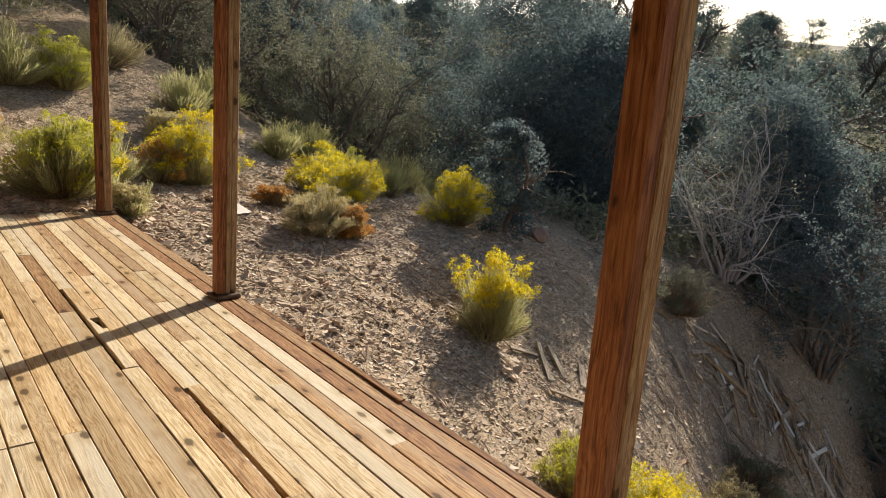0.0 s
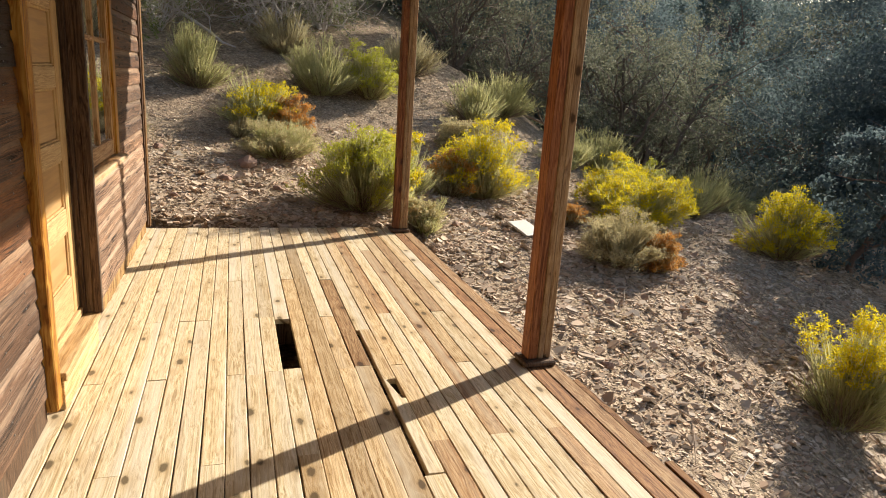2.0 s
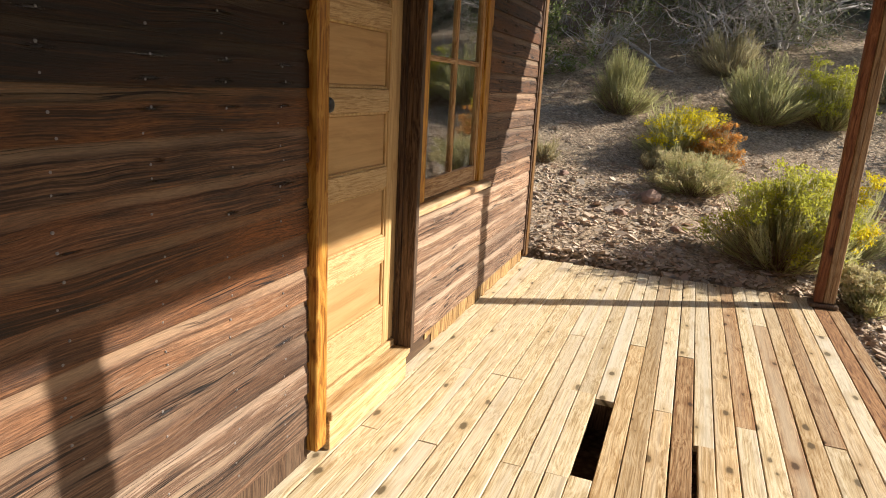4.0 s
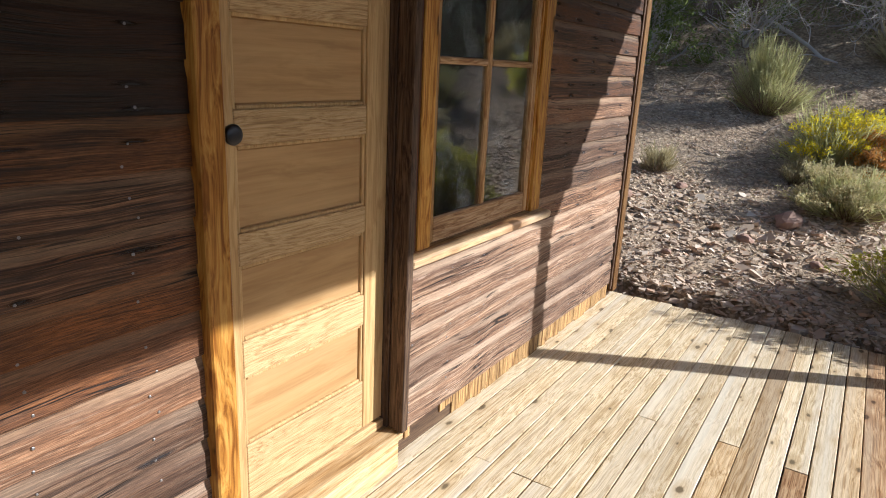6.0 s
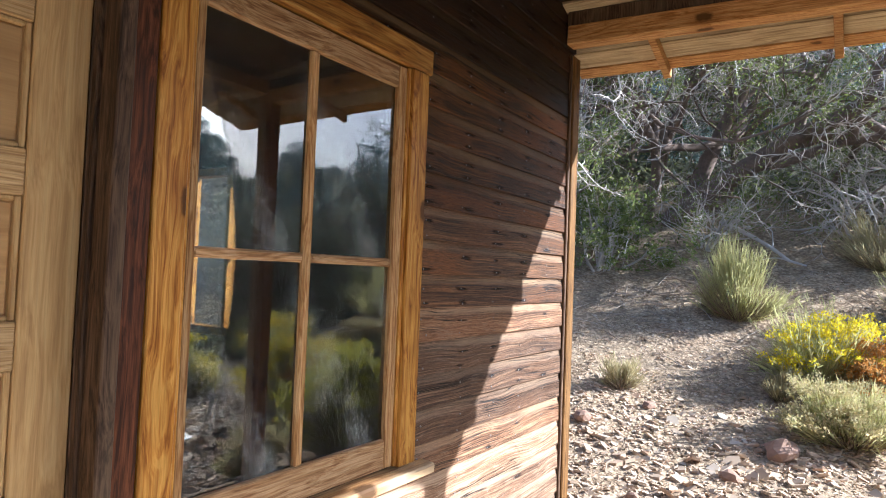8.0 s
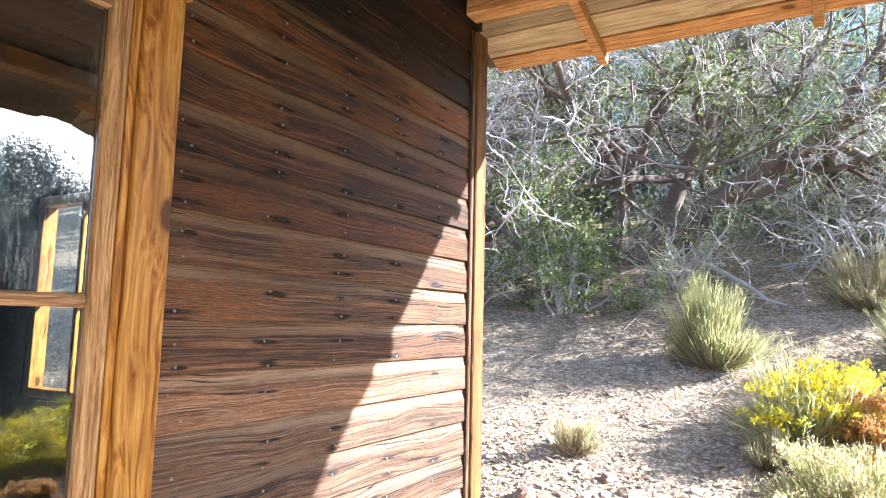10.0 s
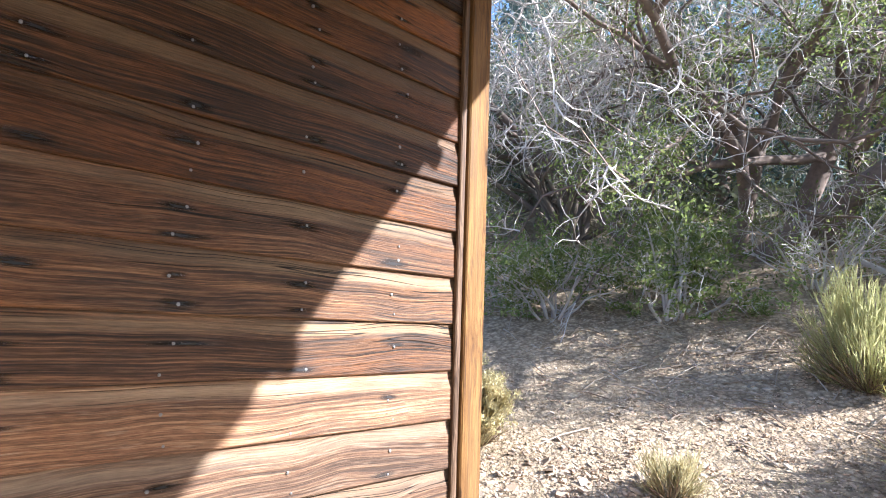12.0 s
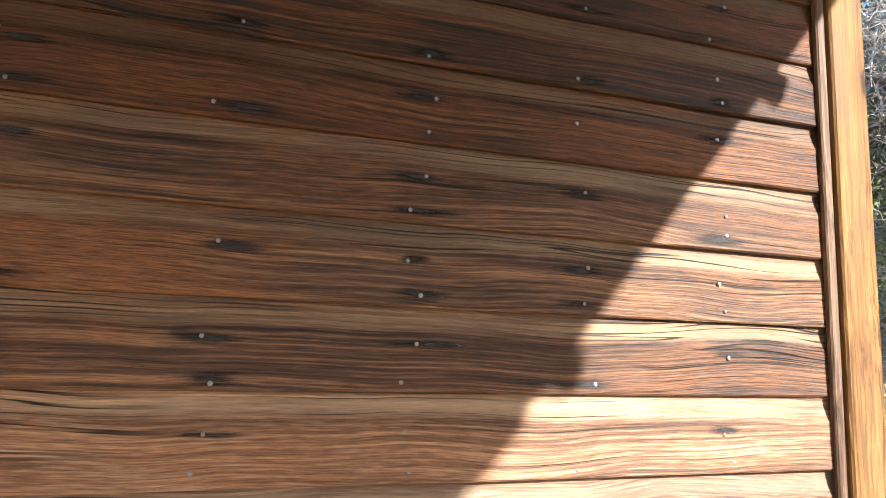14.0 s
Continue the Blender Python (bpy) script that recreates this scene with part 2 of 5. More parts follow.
M_CASING = wood("varnished casing", ((0.24, 0.085, 0.010), (0.46, 0.205, 0.030), (0.62, 0.34, 0.075)), "z", 60.0, knots=1.7, relief=0.4, rough=0.45, swirl=0.2, streak=0.045, contrast=0.3)
M_CASING_H = wood("varnished head casing", ((0.20, 0.075, 0.012), (0.42, 0.19, 0.035), (0.57, 0.32, 0.085)), "y", 75.0, knots=2.2, relief=0.5, rough=0.5)
M_DARK = wood("dark stained trim", ((0.035, 0.018, 0.010), (0.095, 0.055, 0.033), (0.17, 0.11, 0.07)), "z", 120.0, weather=(0.19, 0.14, 0.095), weather_amount=0.4, relief=0.7, rough=0.65)
M_REDTRIM = wood("red-brown trim", ((0.035, 0.010, 0.004), (0.09, 0.027, 0.010), (0.16, 0.055, 0.022)), "z", 120.0, relief=0.6, rough=0.55)
M_DOOR = wood("bare door panel", ((0.37, 0.215, 0.085), (0.43, 0.26, 0.108), (0.47, 0.295, 0.13)), "y", 28.0, relief=0.1, rough=0.6, vary=0.06, contrast=0.12)
M_RAIL = wood("bare door rail", ((0.35, 0.215, 0.09), (0.51, 0.34, 0.16), (0.59, 0.42, 0.22)), "y", 170.0, relief=0.5, rough=0.7, vary=0.06, contrast=0.35, streak=0.02)
M_STILE = wood("bare door stile", ((0.40, 0.245, 0.10), (0.50, 0.325, 0.14), (0.56, 0.385, 0.18)), "z", 60.0, relief=0.25, rough=0.65, vary=0.06, contrast=0.2)
M_SILL = wood("new step wood", ((0.42, 0.25, 0.10), (0.60, 0.41, 0.20), (0.70, 0.52, 0.29)), "y", 55.0, relief=0.4)
M_WORN_SILL = wood("worn sill wood", ((0.22, 0.10, 0.035), (0.42, 0.23, 0.085), (0.56, 0.36, 0.17)), "y", 75.0, knots=1.2, weather=(0.62, 0.50, 0.34), weather_amount=0.45, relief=0.7, contrast=0.5)
M_SASH_V = wood("sash wood upright", ((0.26, 0.12, 0.04), (0.44, 0.25, 0.10), (0.58, 0.38, 0.19)), "z", 120.0, relief=0.5)
M_SASH_H = wood("sash wood level", ((0.24, 0.12, 0.05), (0.42, 0.25, 0.12), (0.56, 0.38, 0.22)), "y", 120.0, relief=0.5)
M_POST_RED = wood("red-brown post", ((0.13, 0.042, 0.016), (0.27, 0.10, 0.038), (0.37, 0.17, 0.075)), "z", 90.0, knots=2.0, relief=0.5, rough=0.65)
M_POST = wood("tan weathered post", ((0.22, 0.12, 0.055), (0.38, 0.24, 0.12), (0.50, 0.35, 0.20)), "z", 120.0, knots=2.0, weather=(0.30, 0.24, 0.18), weather_amount=0.3, relief=0.8)
M_BEAM = wood("orange beam", ((0.30, 0.13, 0.035), (0.48, 0.25, 0.085), (0.60, 0.36, 0.15)), "x", 90.0, knots=1.5, relief=0.4)
M_SHEATH = wood("tan roof boards", ((0.28, 0.20, 0.11), (0.44, 0.34, 0.20), (0.52, 0.42, 0.27)), "x", 40.0, relief=0.5)
M_ROOF = wood("dark roof boards", ((0.06, 0.035, 0.02), (0.13, 0.085, 0.055), (0.19, 0.13, 0.09)), "y", 50.0, relief=0.5)
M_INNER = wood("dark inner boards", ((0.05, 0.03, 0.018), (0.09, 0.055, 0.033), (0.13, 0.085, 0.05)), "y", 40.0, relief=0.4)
M_SKIRT = wood("split shingle skirt", ((0.16, 0.08, 0.03), (0.36, 0.22, 0.09), (0.50, 0.34, 0.15)), "z", 80.0, relief=0.9)
M_GREY = wood("grey old plank", ((0.16, 0.12, 0.09), (0.34, 0.27, 0.20), (0.50, 0.42, 0.32)), "y", 120.0, relief=0.8, vary=0.5)
M_NAIL = plain("nail steel", (0.22, 0.21, 0.21), 0.45, 0.8)
M_KNOB = plain("black iron", (0.035, 0.035, 0.04), 0.35, 0.6)


def stain_mat():
    """Iron stain: thick round the nail, fraying out along the grain."""
    m = Nodes("iron stain")
    f = m.noise(m.coords("Object", (1, 0.05, 1)), 260.0, 4.0, 0.7)
    uv = m.t.nodes.new("ShaderNodeUVMap").outputs[0]
    r = m.n("VectorMath")
    r.operation = "LENGTH"
    m.t.links.new(uv, r.inputs[0])
    near = m.ramp(r.outputs["Value"], [(0.0, (1, 1, 1)), (0.45, (0.55, 0.55, 0.55)), (1.0, (0, 0, 0))])
    f = m.ramp(m.math("ADD", f, m.math("MULTIPLY", near, 0.55)), [(0.62, (0, 0, 0)), (0.95, (0.9, 0.9, 0.9))])
    m.set(Base_Color=(0.016, 0.013, 0.014, 1), Roughness=0.8, Alpha=m.math("MULTIPLY", f, m.ramp(near, [(0.0, (0, 0, 0)), (0.2, (1, 1, 1))])))
    return m.mat


M_STAIN = stain_mat()
M_STONE_WHITE = plain("pale board", (0.62, 0.58, 0.52), 0.8)


def glass_mat():
    m = Nodes("old window glass")
    v = m.coords("Object")
    gl = m.n("BsdfGlossy", Color=(1, 1, 1, 1), Roughness=0.0)
    tr = m.n("BsdfTransparent", Color=(0.82, 0.85, 0.84, 1))
    fr = m.n("Fresnel", IOR=1.55)
    mx = m.n("MixShader", Fac=m.math("MULTIPLY", fr.outputs[0], 2.3))
    m.t.links.new(tr.outputs[0], mx.inputs[1])
    m.t.links.new(gl.outputs[0], mx.inputs[2])
    spots = m.noise(m.coords("Object", (1, 1, 0.16)), 190.0, 3.0, 0.7)
    area = m.noise(m.coords("Object", (1, 1, 0.7)), 3.5, 2.0)
    film = m.ramp(m.math("MULTIPLY", spots, area), [(0.332, (0.008,) * 3), (0.362, (0.22,) * 3)])
    dirt = m.n("BsdfDiffuse", Color=(0.55, 0.55, 0.53, 1))
    m2 = m.n("MixShader", Fac=film)
    m.t.links.new(mx.outputs[0], m2.inputs[1])
    m.t.links.new(dirt.outputs[0], m2.inputs[2])
    m.t.links.new(m2.outputs[0], m.out.inputs[0])
    return m.mat


M_GLASS = glass_mat()


def ground_mat():
    m = Nodes("shale ground")
    v = m.coords("Object")
    a = m.noise(v, 0.6, 4.0, 0.6)
    b = m.noise(v, 9.0, 5.0, 0.7)
    vor = m.n("TexVoronoi", Vector=v, Scale=26.0)
    vor2 = m.n("TexVoronoi", Vector=m.coords("Object", (1, 1.5, 1)), Scale=60.0)
    c = m.ramp(b, [(0.3, (0.24, 0.178, 0.125)), (0.5, (0.44, 0.345, 0.25)), (0.72, (0.63, 0.52, 0.395))])
    c = m.mix(0.55, c, m.mix(0.5, m.n("SeparateColor", Color=vor.outputs["Color"]).outputs[0], (0.5, 0.5, 0.5)), "OVERLAY")
    c = m.mix(m.ramp(a, [(0.42, (0, 0, 0)), (0.62, (0.5, 0.5, 0.5))]), c, (0.44, 0.36, 0.26))
    dark = m.ramp(vor.outputs["Distance"], [(0.25, (1, 1, 1)), (0.62, (0.55, 0.53, 0.51))])
    c = m.mix(0.8, c, dark, "MULTIPLY")
    sp = m.t.nodes.new("ShaderNodeSeparateXYZ")
    m.t.links.new(v, sp.inputs[0])
    far = m.math("MAXIMUM", m.math("SUBTRACT", sp.outputs[0], 17.0), m.math("SUBTRACT", sp.outputs[1], 16.0))
    far = m.math("ADD", far, m.math("MULTIPLY", m.noise(v, 0.35, 4.0, 0.6), 6.0))
    scrub = m.ramp(m.noise(v, 1.3, 5.0, 0.7), [(0.4, (0.035, 0.042, 0.022)), (0.6, (0.10, 0.095, 0.055)), (0.75, (0.26, 0.21, 0.14))])
    c = m.mix(m.ramp(m.math("MULTIPLY", far, 0.1), [(0.25, (0, 0, 0)), (0.6, (0.9, 0.9, 0.9))]), c, scrub)
    sat = m.n("HueSaturation", Saturation=1.08, Color=c)
    h = m.math("ADD", m.math("MULTIPLY", vor.outputs["Distance"], 0.6), m.math("MULTIPLY", vor2.outputs["Distance"], 0.4))
    m.set(Base_Color=sat.outputs[0], Roughness=0.9, Normal=m.bump(h, 0.9, 0.02))
    m.bsdf.inputs["Specular IOR Level"].default_value = 0.15
    return m.mat


M_GROUND = ground_mat()
M_CHIPS = leafy("grey and tan shale chips", [(0.34, 0.255, 0.185), (0.50, 0.395, 0.295), (0.42, 0.325, 0.245), (0.60, 0.49, 0.375), (0.45, 0.30, 0.20), (0.66, 0.565, 0.455), (0.29, 0.235, 0.19)], 0.0, 0.8)
M_ROCK = plain("red-brown rock", (0.27, 0.17, 0.125), 0.85, 0, 14.0, 0.5, 0.8)
M_BARK = plain("grey-brown bark", (0.17, 0.125, 0.105), 0.9, 0, 22.0, 0.6, 0.9)
M_TWIG = leafy("pale dead twigs", [(0.42, 0.38, 0.36), (0.64, 0.60, 0.58), (0.50, 0.44, 0.41)], 0.0, 0.7)
M_TWIG_DARK = leafy("dark twigs", [(0.13, 0.105, 0.09), (0.24, 0.20, 0.17)], 0.0, 0.9)
M_LITTER = leafy("brown fallen twigs", [(0.26, 0.20, 0.15), (0.40, 0.33, 0.27), (0.30, 0.22, 0.16), (0.48, 0.42, 0.36)], 0.0, 0.85)
# both juniper greens are lifted towards blue to stand in for haze
M_JUNIPER = leafy("juniper green with haze blue", [(0.085, 0.12, 0.125), (0.12, 0.165, 0.17), (0.16, 0.205, 0.21), (0.105, 0.145, 0.155)], 0.5)
M_JUNIPER_FAR = leafy("hazed blue-green juniper", [(0.095, 0.135, 0.13), (0.13, 0.175, 0.165), (0.17, 0.215, 0.20)], 0.45)
M_GREYLEAF = leafy("grey-green leaves", [(0.14, 0.155, 0.10), (0.21, 0.225, 0.15), (0.29, 0.295, 0.21), (0.17, 0.18, 0.13)], 0.4)
M_MAHOG = leafy("small green leaves", [(0.12, 0.16, 0.045), (0.20, 0.245, 0.08), (0.30, 0.33, 0.12)], 0.45)
M_STEM = leafy("grey-green stems", [(0.36, 0.37, 0.15), (0.48, 0.47, 0.22), (0.58, 0.54, 0.29), (0.42, 0.41, 0.19)], 0.5)
M_STEM_PALE = leafy("pale dry stems", [(0.42, 0.37, 0.20), (0.55, 0.49, 0.30), (0.36, 0.31, 0.18)], 0.4)
M_STEM_BROWN = leafy("brown dry stems", [(0.16, 0.115, 0.08), (0.27, 0.20, 0.14), (0.38, 0.29, 0.21)], 0.1)
M_YELLOW = leafy("yellow blossom", [(0.70, 0.54, 0.010), (0.84, 0.68, 0.018), (0.78, 0.68, 0.04), (0.62, 0.56, 0.05)], 0.45)
M_YGREEN = leafy("yellow-green tips", [(0.50, 0.50, 0.06), (0.60, 0.58, 0.08), (0.42, 0.44, 0.08)], 0.45)
M_ORANGE = leafy("rusty orange blossom", [(0.56, 0.26, 0.06), (0.66, 0.36, 0.10), (0.50, 0.27, 0.10)], 0.4)
M_TANFL = leafy("tan seed heads", [(0.56, 0.47, 0.24), (0.66, 0.58, 0.36), (0.50, 0.44, 0.20)], 0.4)


# ---- building helpers ----
def part(name, data, mat, parent=None, label=""):
    """One mesh object from a bmesh or a mesh, under a thing or a part."""
    if isinstance(data, bmesh.types.BMesh):
        me = bpy.data.meshes.new(name)
        data.to_mesh(me)
        data.free()
    else:
        me = data
    if mat is not None and not me.materials:
        me.materials.append(mat)
    ob = new(name, me)
    if parent is not None:
        ob.parent = parent
    if label:
        ob["label"] = label
    return ob


def raw(name, V, F, smooth=False):
    """A mesh from an (n, 3) array of places and a (k, 3 or 4) array of faces."""
    V, F = np.asarray(V, np.float32), np.asarray(F, np.int32)
    me = bpy.data.meshes.new(name)
    me.vertices.add(len(V))
    me.vertices.foreach_set("co", V.ravel())
    k = F.shape[1]
    me.loops.add(F.size)
    me.loops.foreach_set("vertex_index", F.ravel())
    me.polygons.add(len(F))
    me.polygons.foreach_set("loop_start", np.arange(0, F.size, k, dtype=np.int32))
    me.update(calc_edges=True)
    me.polygons.foreach_set("use_smooth", np.full(len(F), smooth, bool))
    return me


def box_bm(x0, x1, y0, y1, z0, z1, bevel=0.004, bm=None):
    """A bevelled box."""
    own = bmesh.new()
    bmesh.ops.create_cube(own, size=1.0, matrix=Matrix.Translation(((x0 + x1) / 2, (y0 + y1) / 2, (z0 + z1) / 2)) @ Matrix.Diagonal((x1 - x0, y1 - y0, z1 - z0, 1)))
    if bevel:
        bmesh.ops.bevel(own, geom=own.edges[:], offset=bevel, segments=1, affect="EDGES", profile=0.5)
    if bm is None:
        return own
    me = bpy.data.meshes.new("tmp")
    own.to_mesh(me)
    own.free()
    bm.from_mesh(me)
    bpy.data.meshes.remove(me)
    return bm


def box(name, mat, x0, x1, y0, y1, z0, z1, parent=None, bevel=0.004, label=""):
    """A bevelled box whose origin is its own middle, so that its grain is its own."""
    cx, cy, cz = (x0 + x1) / 2, (y0 + y1) / 2, (z0 + z1) / 2
    ob = part(name, box_bm(x0 - cx, x1 - cx, y0 - cy, y1 - cy, z0 - cz, z1 - cz, bevel), mat, parent, label)
    ob.location = (cx, cy, cz)
    return ob


def empty(name, at, label, category, group="", kind=""):
    ob = new(name)
    ob.location = at
    return tagged(ob, label, category, group, kind)


def under(ob, parent):
    """Hang ob, placed in world metres, under a parent that is only moved."""
    ob.parent = parent
    ob.location = ob.location - parent.location
    return ob


# ---- the setting: ground ----
def smooth(a, b, x):
    t = np.clip((x - a) / (b - a), 0, 1)
    return t * t * (3 - 2 * t)


def height(x, y):
    """The hillside: level with the far end of the porch, rising behind it, falling to a gully in front."""
    x, y = np.asarray(x, float), np.asarray(y, float)
    u, v = np.clip(x, -5, 11), np.clip(y - 8, -6, 7)
    v = np.where(v > 1, 1 + (v - 1) * (1 - 0.85 * smooth(3, 10, x)), v)
    w = np.clip(v, -5.5, 2.2)
    z = 0.0 - 0.0448 * u + 0.1261 * v + 0.0055 * u * v - 0.0049 * u * u + 0.0286 * v * v + 0.0022 * u * u * v - 0.0159 * u * w * w
    z = z + 0.34 * np.maximum(y - 15 - 5 * smooth(3, 12, x), 0) * (1 - 0.4 * smooth(25, 70, y)) * (1 - 0.42 * smooth(5, 20, x))
    z = z + 0.12 * np.maximum(-5 - x, 0) - 0.25 * np.maximum(2 - y, 0) * smooth(0, 6, x + 1)
    gully = np.minimum(np.maximum(x - 11, 0), 7) * -0.2 * (1 - smooth(14, 28, y))
    far = 0.25 * np.maximum(x - 24, 0) * (1 - 0.55 * smooth(30, 100, x))
    z = z + gully + far
    z = np.where(z > 26, 26 + (z - 26) * 0.25, z)
    under_deck = smooth(2.25, 1.6, x) * smooth(8.5, 8.15, y)
    return z * (1 - under_deck) + np.minimum(z, -0.3) * under_deck


def bumps(x, y):
    return np.array([0.05 * noise.noise((a * 0.8, b * 0.8, 3)) + 0.018 * noise.noise((a * 4, b * 4, 7)) for a, b in zip(np.ravel(x), np.ravel(y))]).reshape(np.shape(x))


def ground_z(x, y):
    return float(height(x, y) + bumps(np.array([x]), np.array([y]))[0])


def make_ground():
    n = 230
    u = np.linspace(-1, 1, n)
    gx = 3.0 + np.sinh(u * 5.2) * 4.4
    gy = 9.0 + np.sinh(u * 5.2) * 4.4
    X, Y = np.meshgrid(gx, gy)
    Z = height(X, Y) + bumps(X, Y)
    idx = np.arange(n * n).reshape(n, n)
    F = np.stack([idx[:-1, :-1], idx[:-1, 1:], idx[1:, 1:], idx[1:, :-1]], -1).reshape(-1, 4)
    ob = part("ground", raw("ground", np.stack([X, Y, Z], -1).reshape(-1, 3), F, True), M_GROUND)
    tagged(ob, "dry hillside ground of brown earth and shale", "ground", kind="structure")


make_ground()

# ---- the setting: porch deck ----
DECK_X0, BOARD_W, DECK_Y0, DECK_Y1 = -0.478, 0.0896, -2.45, 8.27
JOISTS = [5.10 + 0.762 * k for k in range(-10, 5)]
deck = empty("porch_deck", (0, 0, 0), "porch deck of pale narrow pine boards, some browned", "floor", kind="structure")


def plank_mesh(name, w, l, t, chamfer=0.003, rough_end=0.0, rnd=None):
    """A board along y, its top at z 0, its near end at y 0, with worn upper edges."""
    c = chamfer
    prof = [(-w / 2, -t), (w / 2, -t), (w / 2, -c), (w / 2 - c, 0), (-w / 2 + c, 0), (-w / 2, -c)]
    ys = [0.0, l * 0.25, l * 0.5, l * 0.75, l]
    V, F = [], []
    for i, y in enumerate(ys):
        side = 0.0 if rnd is None else rnd.uniform(-0.0012, 0.0012)
        up = 0.0 if rnd is None else rnd.uniform(-0.0015, 0.0012)
        for j, (x, z) in enumerate(prof):
            V.append((x + side, y + (rnd.uniform(-rough_end, rough_end) if rough_end and i in (0, 4) else 0), z + up))
    k = len(prof)
    for i in range(len(ys) - 1):
        for j in range(k):
            F.append((i * k + j, i * k + (j + 1) % k, (i + 1) * k + (j + 1) % k, (i + 1) * k + j))
    e = (len(ys) - 1) * k
    F += [(5, 4, 3, 2), (5, 2, 1, 0), (e + 2, e + 3, e + 4, e + 5), (e, e + 1, e + 2, e + 5)]
    return raw(name, V, F)


def break_out(me, w, l):
    """The far corner of a board broken off in a curve."""
    bm = bmesh.new()
    bm.from_mesh(me)
    for c, cut in ((0.30, 0.19), (0.05, 0.11), (-0.2, 0.05)):
        bmesh.ops.bisect_plane(bm, geom=bm.verts[:] + bm.edges[:] + bm.faces[:], plane_co=(c * w, l - cut, 0), plane_no=(0.93, 0.09 + 0.12 * (0.3 - c), 0), clear_outer=False)
    drop = [f for f in bm.faces if f.calc_center_median().y > l - 0.19 and f.calc_center_median().x > -0.12 * w - (l - 0.07 - f.calc_center_median().y) * -0.1]
    bmesh.ops.delete(bm, geom=drop, context="FACES")
    bmesh.ops.holes_fill(bm, edges=[e for e in bm.edges if e.is_boundary], sides=12)
    bm.to_mesh(me)
    bm.free()


# rows of boards: where along the joists each row is cut
CUTS = {1: (5.10,), 3: (3.57, 4.33), 4: (5.10,), 5: (5.86,), 6: (3.57, 5.86), 7: (4.33,), 8: (5.10, 6.62), 9: (3.57, 5.08, 5.86), 10: (5.10, 3.57), 11: (4.33, 5.12, 5.83),
        12: (3.57, 6.62), 13: (2.81,), 14: (5.08, 5.84), 15: (6.58, 5.10), 16: (3.57, 4.10, 4.92, 5.58), 17: (4.33, 5.08), 18: (2.72, 3.75, 5.84), 20: (4.33, 7.38), 21: (5.06,), 22: (5.84, 3.57), 23: (4.33,), 24: (2.81, 7.38)}


def make_deck():
    rnd = random.Random(5)
    n = int(round((1.94 - DECK_X0) / BOARD_W))
    for i in range(n):
        x = DECK_X0 + (i + 0.5) * BOARD_W
        cuts = sorted(set(CUTS.get(i, ())) | {rnd.choice(JOISTS[:5])} | ({rnd.choice(JOISTS[-4:])} if rnd.random() < 0.5 else set()))
        ends = [DECK_Y0] + [c for c in cuts if DECK_Y0 + 0.3 < c < DECK_Y1 - 0.3] + [DECK_Y1 + rnd.uniform(-0.012, 0.012)]
        for a, b in zip(ends, ends[1:]):
            mid = (a + b) / 2
            if i == 11 and a > 5.0 and b < 5.9:
                continue
            old = (i >= 17 and rnd.random() < 0.42) or (i >= 13 and rnd.random() < 0.12) or (b < 2.9 and rnd.random() < 0.2)
            mid_tone = rnd.random() < (0.5 if i >= 12 else 0.08)
            w = BOARD_W - rnd.uniform(0.0022, 0.0055)
            split = (i == 16 and a > 4.0 and b < 5.7) or (i == 18 and a > 2.6 and b < 3.8)
            if split:
                w -= 0.020
            rough_end = 0.014 if (i == 11 and abs(b - 5.12) < 0.05) or (split and b < 5) else 0.0015
            mat = M_EDGE if (i == n - 1 and mid < 6.9 and rnd.random() < 0.6) or (n - 6 < i < n - 1 and rnd.random() < 0.14) else (M_DECK_OLD if old else M_DECK_MID if mid_tone else M_DECK)
            ob = part("deck_board", plank_mesh("deck_board", w, b - a - 0.003, 0.03, 0.003, rough_end, rnd), mat, deck)
            lift = rnd.uniform(-0.0025, 0.002)
            ob.location = (x + (0.009 if split else 0), a + 0.0015, lift + (0.005 if split else 0))
            if i == 16 and abs(a - 4.10) < 0.01:
                break_out(ob.data, w, b - a)
    # joists, rim boards
    for y in JOISTS:
        box("joist", M_DARK, DECK_X0 + 0.01, 1.9, y - 0.02, y + 0.02, -0.17, -0.034, deck, 0.0)
    box("rim_board", M_DARK, 1.895, 1.925, DECK_Y0, DECK_Y1 - 0.01, -0.2, -0.036, deck)
    box("rim_board", M_GREY, DECK_X0, 1.93, DECK_Y1 - 0.06, DECK_Y1 - 0.03, -0.2, -0.036, deck)


    # split strips curling off the outer edge
    for y0, y1, lift, turn in ((2.15, 3.22, 0.006, 0.5), (3.10, 3.98, 0.012, -0.7), (4.1, 4.75, 0.002, 0.3)):
        strip = box("edge_strip", M_EDGE, 1.941, 1.975, y0, y1, -0.030, 0.0, deck, 0.003)
        strip.location.z += lift
        strip.rotation_euler = (radians(turn * 0.6), radians(-8), radians(turn))


make_deck()

# ---- the setting: front wall of the cabin ----
FACE, Y_END, Y_START = -0.445, 8.215, -2.6
LAP, LAP0 = 0.1243, 0.157
DOOR_Y0, DOOR_Y1, DOOR_TOP = 4.87, 5.60, 2.32
WIN_Y0, WIN_Y1, WIN_Z0, WIN_Z1 = 5.76, 6.67, 0.86, 2.24
WALL_TOP = 3.10


